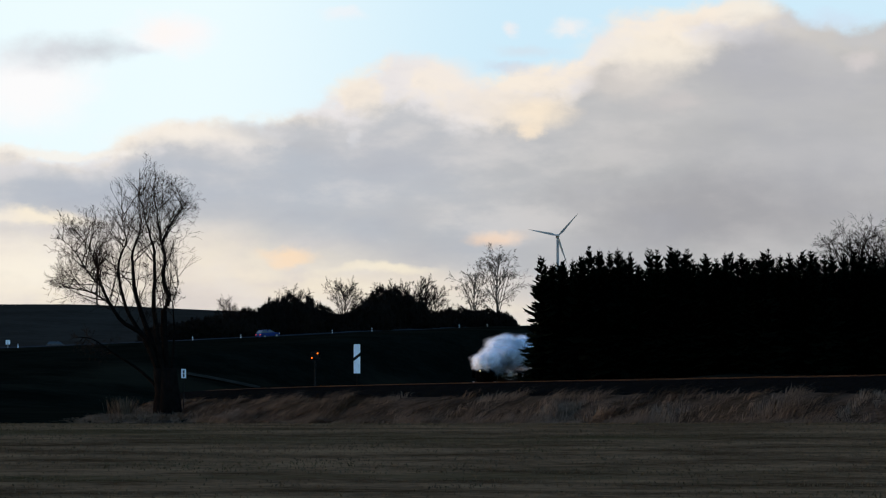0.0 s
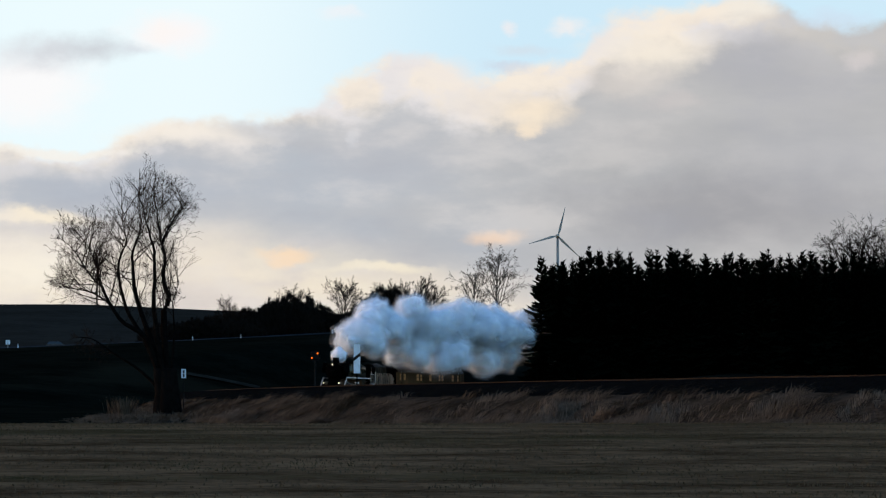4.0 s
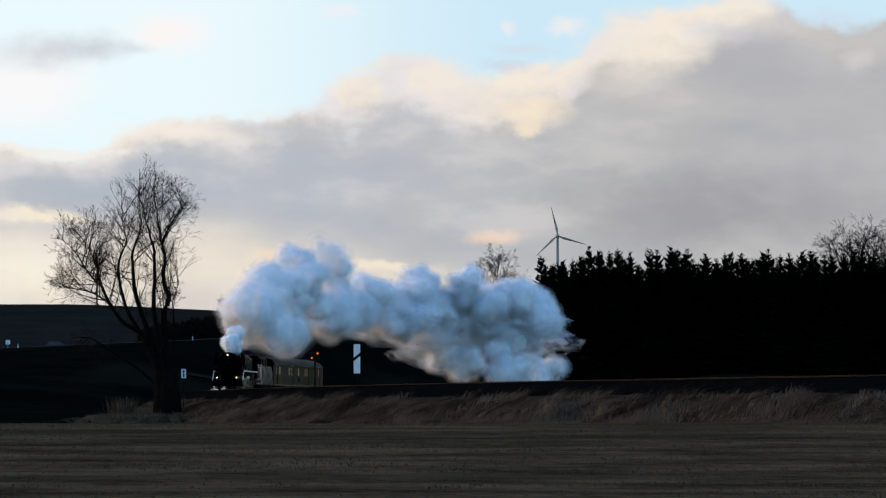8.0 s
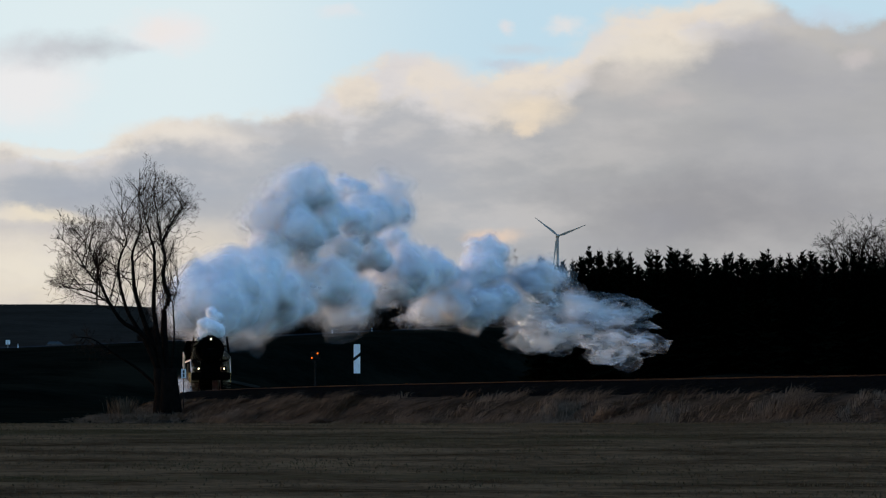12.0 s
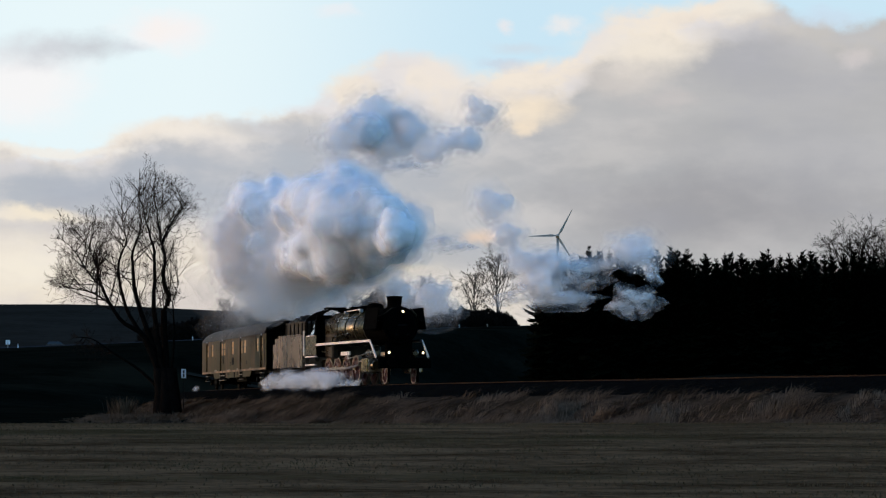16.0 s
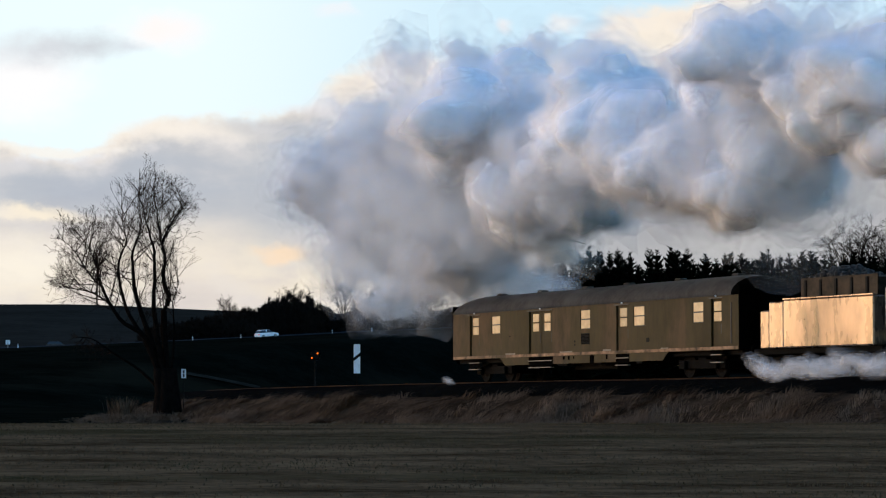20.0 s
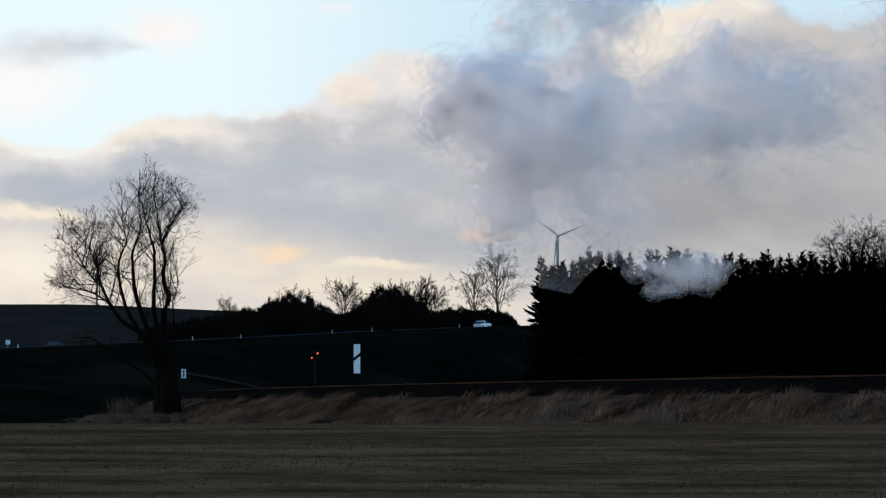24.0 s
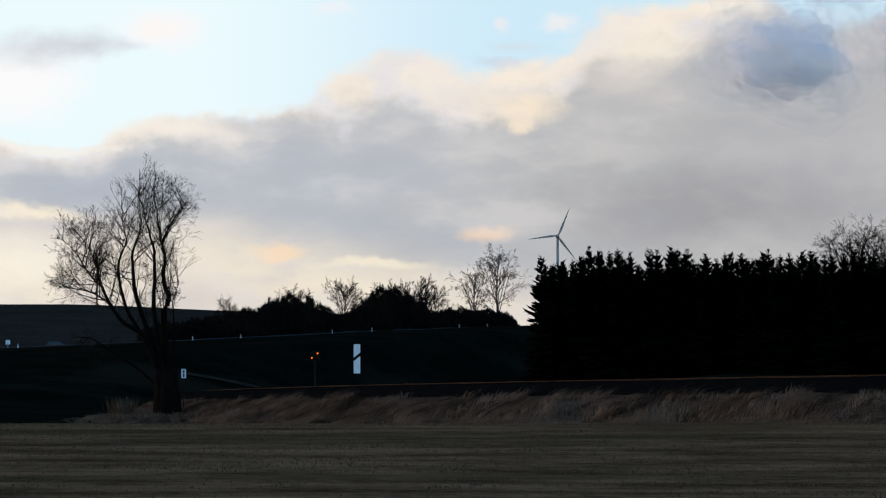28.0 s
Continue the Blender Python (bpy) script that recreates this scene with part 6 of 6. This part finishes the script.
def make_steam():
    rnd = random.Random(11)
    full = [(-0.16, 14, 4, "steam"), (-0.09, 12, 3, "mist"), (-0.02, 11, 3, "mist"), (0.05, 10, 3, "wisp"), (0.12, 9, 3, "wisp"), (0.19, 9, 3, "wisp"), (0.27, 8, 3, "haze"), (0.35, 8, 3, "haze")]
    crisp = [(-0.07, 26, 5, "steam"), (-0.03, 22, 4, "mist"), (0.01, 18, 4, "mist"), (0.06, 14, 3, "wisp"), (0.12, 11, 3, "wisp"), (0.19, 9, 3, "haze")]
    veil = [(-0.42 + 0.06 * i, 8, 4, "wisp" if i < 4 else "haze" if i < 9 else "trace") for i in range(13)]
    torn = [(-0.40, 10, 3, "shred"), (-0.28, 10, 3, "shred"), (-0.16, 10, 3, "shred"), (-0.04, 10, 3, "shred"), (0.08, 10, 3, "shred"), (0.18, 10, 3, "haze")]
    drift = [(-0.45 + 0.13 * i, 8, 4, "haze") for i in range(6)]
    breath = [(-0.45 + 0.085 * i, 8, 4, "wisp" if i < 1 else "haze") for i in range(9)]
    big = [puff_mesh(i, 1.0 + 0.12 * (i % 4), crisp if i < 4 else full, 12, 0.52, 13, 0.07) for i in range(8)]
    late = [puff_mesh(30 + i, 1.3 + 0.1 * i, full, 10, 0.72, 8, 0.16) for i in range(4)]
    pale = [puff_mesh(70 + i, 1.3 + 0.2 * (i % 3), breath if i % 2 else drift + drift[1:4], 9, 0.85, 2, 0.4, 0.8, 0.10) for i in range(5)]
    small = [puff_mesh(40 + i, 1.0 + 0.2 * (i % 3), crisp if i < 2 else full[:5], 12, 0.52, 8, 0.08) for i in range(4)]
    thin = [puff_mesh(20 + i, 1.2 + 0.3 * (i % 3), torn, 9, 0.7, 3, 0.4, 0.9, 0.12) for i in range(6)]
    haze = [puff_mesh(60 + i, 1.1 + 0.25 * (i % 3), veil, 12, 0.55, 0, 0.3, 0.9, 0.10) for i in range(6)]
    faint = [puff_mesh(80 + i, 1.2 + 0.25 * (i % 2), drift, 12, 0.55, 0, 0.25, 0.6, 0.05) for i in range(4)]
    low = [puff_mesh(90 + i, 1.2 + 0.25 * (i % 2), breath, 12, 0.55, 0, 0.25, 0.6, 0.06) for i in range(4)]

    def add(me, te, k, kind, height=None):
        dense = kind in ("big", "small")
        ob = tagged(new("steam_billow" if dense else "steam_veil", me), "white rolling billow of locomotive steam" if dense else "thin drifting veil of locomotive steam",
                    "steam", "billows from the chimney" if dense else "veils drifting from the chimney")
        ob.scale = (k * 1.5, k, k * 0.8) if kind == "lag" else (k * 1.45, k, k * 0.6) if kind == "thin" else (k, k, k)
        g = Vector([max(-1.35, min(1.35, rnd.gauss(0, 0.9))) for i in range(3)])
        PUFFS.append((ob, te, rnd.random() if height is None else height, rnd.random(), g, rnd.uniform(0, 360), rnd.uniform(-12, 12), kind))

    te = -0.9
    while te < 21.5:
        if te < 12:
            add(rnd.choice(big[4:]), te, rnd.uniform(1.4, 2.0) if te < 0.0 else rnd.uniform(1.6, 2.5), "big")
        else:
            add(rnd.choice(big[:4] if te < 15.2 else big[:4] + late), te, rnd.uniform(1.4, 2.4), "big")
        te += 0.055 if te < 1.2 else rnd.uniform(0.09, 0.15) if te < 15 else rnd.uniform(0.075, 0.12)
    te = 0.3
    while te < 20.5:
        if te > 15.5 and rnd.random() < 0.6:
            add(rnd.choice(pale), te, rnd.uniform(2.6, 3.8), "pale")
        else:
            add(rnd.choice(haze), te, rnd.uniform(2.2, 3.4) * (0.75 if te < 4.2 else 0.8 if te < 13 else 1.0), "haze")
        te += rnd.uniform(0.30, 0.50) * (0.45 if te < 2.5 else 0.7 if te < 4.2 else 0.6 if te < 8.2 else 1.2 if te < 12 else 0.55)
    te = 0.3
    while te < 12:
        add(rnd.choice(thin), te, rnd.uniform(1.4, 2.6), "thin")
        te += rnd.uniform(0.14, 0.26) if te < 4.2 else rnd.uniform(0.5, 1.0)
    te = -0.5
    while te < 20.5:
        add(rnd.choice(small), te, rnd.uniform(0.75, 1.2) if te < 12 else rnd.uniform(0.95, 1.35), "small")
        te += rnd.uniform(0.24, 0.40) if te < 12 else rnd.uniform(0.12, 0.20)
    for i in range(8):
        # the high remnant of the strongest blasts
        add(rnd.choice(haze), 7.0 + 0.14 * i, rnd.uniform(1.8, 2.5), "rest", 0.6 + 0.44 * rnd.random())
    for i in range(5):
        # what hangs behind the train, low over the line
        add(rnd.choice(faint), 15.4 + 0.25 * i, rnd.uniform(0.6, 1.1), "lag")
    for i in range(7):
        # a thin curtain that sinks from the plume
        add(rnd.choice(faint), 14.2 + 0.33 * i, rnd.uniform(1.7, 2.4), "curtain")
    for i in range(9):
        # its lowest part, thicker
        add(rnd.choice(pale if i % 2 else haze), 15.3 + 0.17 * i, rnd.uniform(1.3, 1.9), "curtain", 0.6 * rnd.random())
    for i in range(30):
        ob = tagged(new("steam_wisp", rnd.choice(low)), "low wisp of steam blowing beside the wheels", "steam", "steam along the wheels")
        b = 3.0 + 17.5 * rnd.random() ** 1.25 if i < 29 else 47.6
        swell = smooth(2.5, 9.0, b) * (1 - 0.4 * smooth(13.0, 20.0, b)) if b < 40 else 0.0
        k = 0.22 + 0.48 * swell * rnd.uniform(0.6, 1.0)
        ob.scale = (k * 1.7, k, k * 0.75)
        LOW.append((ob, b, -rnd.uniform(1.45, 2.2), 0.05 + 0.42 * swell * rnd.random(), rnd.uniform(0, 360), rnd.uniform(0, 6.28)))


make_steam()

# how high the exhaust is thrown, by the time it leaves: time, least, most
JETS = [(-4.0, 2.2, 4.2), (-0.4, 2.2, 4.2), (0.2, 1.8, 4.8), (2.5, 1.6, 5.4), (4.5, 1.2, 5.6), (5.5, 1.0, 6.5), (7.8, 1.0, 7.5), (8.6, 0.6, 3.8), (10.0, 0.8, 4.2), (14.0, 1.8, 5.4), (15.5, 2.3, 6.2), (16.5, 2.6, 6.3), (22.0, 2.7, 6.2)]


def puff_place(te, u, w, g, age, kind):
    """Where a billow that left the chimney at te has drifted after age seconds."""
    x, y, h = on_line(front_at(te) - 1.85)
    fwd = Vector((math.sin(h), -math.cos(h), 0))
    lo, hi = between(JETS, te)
    if kind == "small":
        u, g = (0.35 + 0.3 * u, g * 0.5) if te < 12 else (0.1 + 0.8 * u, g * 1.3)
    elif te < 2.2 and kind == "haze":
        u, g = 0.1 + 0.8 * u, g * 0.6
    elif te < 4.2 and kind != "big":
        u, g = 0.45 + 0.55 * u, g * 0.7
    if kind == "lag":
        return Vector((x, y, RAIL_Z + 4.0)) - fwd * 1.0 + Vector((g.x * 1.7 + (1.15 + 0.2 * w) * age + 0.07 * age * age, 5.0 + g.y * 0.8, 2.2 * u - 1.0 + (0.12 + 0.15 * w) * age))
    if kind == "rest":
        g = g * 0.7
    if kind == "curtain":
        lo, hi = 0.8, lo + 1.0
    jet = lo + (hi - lo) * u
    p = Vector((x, y, RAIL_Z + 4.4)) + fwd * ((0.8 + 1.6 * smooth(10.0, 14.0, te)) * (1 - math.exp(-age / 0.35)))
    p.z += jet * (1 - math.exp(-age / 0.6 if te < 12 else -(age + 0.18) / 0.12 if kind == "small" else -age / 0.35))
    spread = (0.4 if kind == "small" else 0.9) * (1 - math.exp(-age / 0.6)) + 0.13 * age
    p += Vector((g.x * spread, g.y * spread, g.z * spread * 0.5))
    late = smooth(11.0, 14.0, te)
    p.x += (1.2 - 0.5 * late - (0.15 if kind != "haze" else 0.6) * (te < 2.2)) * age + 0.05 * age * age
    # the very first drifts slowly in the lee of the forest
    p.x -= 0.8 * min(age, 6.0) * (1 - smooth(-0.1, 1.1, te))
    # higher up the wind is stronger
    gust = max(0.0, age - 4.0) ** 2 * late
    p.x += 0.07 * gust
    p.z += 0.03 * gust
    if kind == "thin" and te < 3.0:
        u *= 0.6
    p.y -= (3.0 + 2.2 * (1 - smooth(1.0, 4.0, te)) - late) * age
    if kind == "curtain" and te > 15.2:
        p.z -= 1.0 * max(0.0, age - 2.6)
    if kind == "rest":
        p += Vector((0.35 * max(0.0, age - 5.5), 0, 0.08 * age))
    if te < 2.2:
        # the first of it spreads and sinks to the ground
        p.z += (0.95 * u - 0.46) * (0.55 + 0.75 * w) * max(0.0, age - 1.2)
    elif te < 3.2 and w < 0.45 and kind in ("haze", "thin"):
        # tatters that hang down to the ground
        p.z -= (0.35 + 0.4 * u) * max(0.0, age - 1.5)
    else:
        p.z += (0.62 if te > 8.2 else 0.18 if te < 4.5 and kind == "thin" else 0.40 if te < 4.5 else 1.15) * age * (0.7 + 0.6 * u) * (0.4 if kind == "curtain" else 0.15 if 3.5 < te < 8.2 and w < 0.3 and kind in ("haze", "thin") else 1.0)
    return p


def fades_at(te, kind, w):
    """Age at which a billow has melted into the air."""
    dense = kind in ("big", "small")
    if kind == "small":
        return 2.2 + 1.2 * w
    if kind == "lag":
        return 8.0 + 2.0 * w
    if kind == "rest":
        return 11.0 + 2.0 * w
    if kind == "curtain":
        return 5.4 + 1.6 * w
    if te < 3.2 and w < 0.45 and not dense:
        return 8.0 + 2.0 * w
    if te < 4.2:
        return (6.4 if te < 2.2 else 7.6) + 2.2 * w if dense else 10.0 + 3.5 * w if te < 2.2 else 11.0 + 4.0 * w
    if te < 8.2:
        return 7.2 + 2.0 * w if dense else 9.0 + 3.0 * w
    if dense:
        return 4.6 + 2.0 * w if te < 12 else 4.5 + 0.6 * w if te < 15.2 else 3.7 + 0.9 * w
    return 8.0 + 5.0 * w if te < 12 else 9.2 + 5.0 * w if te < 14.5 or kind == "pale" else 5.0 + 1.3 * w


def drift_rows(item):
    ob, te, u, w, g, spin0, spin, kind = item
    rows = []
    gone = fades_at(te, kind, w)

    def turned(p, a):
        ang = spin0 + spin * min(a, 6)
        return Matrix.Translation(p) @ pose(0, 0, 0, ang, 0, ang * 1.7)

    if te <= 0.0:
        rows.append((0.0, turned(puff_place(te, u, w, g, -te, kind), -te)))
        ages = []
    elif kind == "small":
        # until it is let out, the vapour rides along inside the train
        ts = [0.0]
        while ts[-1] + 1.0 < te - 0.35:
            ts.append(ts[-1] + 1.0)
        ts += [t for t in (te - 0.2, te - 2 / 30, te - 1 / 30) if t > ts[-1] + 0.02]
        for t in ts:
            rows.append((t, rail_pose(t, 3.6, 19.0, CAR_AT) @ pose(-4.0 - 18.0 * w, 0, 2.45)))
        ages = [0, 1 / 30, 2 / 30]
    else:
        # the wide billows swell out of the heart of the plume
        wait = 0.32 if kind == "big" else 1.5
        born = te + wait
        inside = puff_place(te - 0.25, 0.6, w, Vector((0, 0, 0)), 0.57, kind) if kind == "big" else puff_place(te, u, w, g, wait, kind)
        low = Matrix.Translation((inside.x, inside.y, -8.0))
        rows += [(0.0, low)]
        if born > 0.15:
            rows += [(born - 2 / 30, low), (born - 1 / 30, low)]
        rows += [(born, turned(inside, 0)), (born + 1 / 30, turned(inside.lerp(puff_place(te, u, w, g, wait + 0.28, kind), 0.08), 0))]
        ages = [0.75] if kind == "big" else []
    for a in ages + [0.2, 0.5, 1.0, 1.5, 2.3, 3.3, 4.5, 6, 8, 10, 12.5, 15, 18, 21, 24, 27, 30, 34]:
        if a >= gone > te * -1 and te + gone < SECONDS - 0.2:
            # melted: it sinks out of sight into the ground
            at = rows[-1][1].translation
            end = te + gone
            rows.append((end - 1 / 30, turned(puff_place(te, u, w, g, gone - 1 / 30, kind), gone)))
            rows.append((end, Matrix.Translation((at.x, at.y, -9.0))))
            rows.append((end + 1 / 30, Matrix.Translation((at.x, at.y, -9.0))))
            rows.append((SECONDS, Matrix.Translation((at.x, at.y, -9.0))))
            break
        t = te + a
        if t > SECONDS:
            t, a = SECONDS, SECONDS - te
        if t <= rows[-1][0] + 0.02 or a > gone - 0.1:
            continue
        rows.append((t, turned(puff_place(te, u, w, g, a, kind), a)))
        if t >= SECONDS:
            break
    return rows


# ---- all that moves ----
TURNS = [(0, 0), (3, 289), (6, 585), (8, 775), (11, 1075), (12.5, 1222.6), (15.5, 1522), (17, 1676), (23.5, 2325), (25, 2474), (28, 2779)]


def between(table, t):
    for a, b in zip(table, table[1:]):
        if t <= b[0]:
            f = (t - a[0]) / (b[0] - a[0])
            return tuple(p + (q - p) * f for p, q in zip(a[1:], b[1:]))
    return table[-1][1:]


BLUE = [(0.0, -31.2), (3.0, -15.1), (9.0, 18.0), (28.0, 52.0)]
WHITE = [(0.0, -195.0), (10.0, -150.0), (15.0, -103.0), (17.0, -73.1), (19.0, -44.0), (20.0, -31.4), (21.5, -14.7), (23.5, 4.1), (26.0, 22.0), (28.0, 34.0)]


def drive(car, wheels, table):
    rows, gone, last = [], 0.0, None
    trail = []
    n = 280
    for i in range(n + 1):
        t = SECONDS * i / n
        x = between(table, t)[0]
        y, z = road_at(x)
        y2, z2 = road_at(x + 2)
        rz = math.degrees(math.atan2(y2 - y, 2))
        ry = -math.degrees(math.atan2(z2 - z, 2))
        if last is not None:
            gone += math.hypot(x - last[0], y - last[1])
        last = (x, y)
        trail.append((t, gone))
        if i % 5 == 0:
            rows.append((t, pose(x, y - 1.6, z + 0.37, 0, ry, rz)))
    walk(car, rows)
    for w, x, s in wheels:
        out, prev = [], None
        for t, g in trail:
            a = math.degrees(g / 0.31)
            if prev is None or a - prev[1] > 55 or t == SECONDS:
                while prev is not None and a - prev[1] > 85:
                    tm = prev[0] + (t - prev[0]) * 80 / (a - prev[1])
                    prev = (tm, prev[1] + 80)
                    out.append((tm, pose(x, s * 0.80, 0.31, 0, prev[1], 0)))
                out.append((t, pose(x, s * 0.80, 0.31, 0, a, 0)))
                prev = (t, a)
        walk(w, out)


def motions():
    drift = pose(0, 0, 0)
    walk(backdrop, [(0, drift), (SECONDS, pose(-16.0, 0, 8.0))])
    ts = [i * 0.5 for i in range(57)]
    walk(loco, [(t, rail_pose(t, 2.5, 9.0, 0.0)) for t in ts])
    walk(tend, [(t, rail_pose(t, 1.6, 5.2, 14.1)) for t in ts])
    walk(coach, [(t, rail_pose(t, 3.6, 19.0, CAR_AT)) for t in ts])
    frames_n = int(SECONDS * FPS)
    for hub, x, s in LOCO_WHEELS:
        walk(hub, [(f / FPS, pose(x, s * 0.78, R_DRIVE, 0, math.degrees(front_at(f / FPS) / R_DRIVE) + (0 if s > 0 else 90), 0)) for f in range(0, frames_n + 1, 2)])
    for hub, x, s, root in SMALL_WHEELS:
        walk(hub, [(f / FPS, pose(x, s * 0.78, R_SMALL, 0, math.degrees(front_at(f / FPS) / R_SMALL), 0)) for f in range(0, frames_n + 1)])
    for rod, s in RODS:
        rows = []
        for f in range(0, frames_n + 1, 2):
            a = front_at(f / FPS) / R_DRIVE + (0 if s > 0 else math.pi / 2)
            rows.append((f / FPS, pose(math.cos(a) * CRANK, s * 1.0, R_DRIVE - math.sin(a) * CRANK)))
        walk(rod, rows)
    hub_h = rotor.location.copy()
    walk(rotor, [(i * 0.5, pose(hub_h.x, hub_h.y, hub_h.z, 0, 42 - between(TURNS, i * 0.5)[0], 0)) for i in range(57)])
    drive(blue_car, blue_wheels, BLUE)
    drive(white_car, white_wheels, WHITE)
    for item in PUFFS:
        walk(item[0], drift_rows(item))
    for ob, b, y, z, a, ph in LOW:
        rows = []
        for i in range(57):
            t = i * 0.5
            s = front_at(t) - b
            px, py, h = on_line(s)
            ring = 0.5 * math.sin(t * 2.1 + ph)
            base = pose(px, py, RAIL_Z, 0, 0, math.degrees(math.atan2(-math.cos(h), math.sin(h))))
            rows.append((t, base @ pose(ring, y, z + 0.12 * math.sin(t * 1.7 + ph), 0, 20 * math.sin(t + ph), 12 * math.sin(t * 1.3 + ph))))
        walk(ob, rows)


# ---- pieces of the track ----
def sleepers():
    bed = bpy.data.objects["ballast_bed"]
    me = bpy.data.meshes.new("sleeper")
    bm = boxes((-1.3, 1.3, -0.13, 0.13, -0.1, 0.06), bevel=0.015)
    bm.to_mesh(me)
    bm.free()
    me.materials.append(MAT["sleeper"])
    for i in range(290):
        x, y, h = on_line(-20 + i * 0.65)
        o = new("sleeper", me)
        o.parent = bed
        o.matrix_world = pose(x, y, RAIL_Z - 0.125, 0, 0, math.degrees(h))


sleepers()
motions()
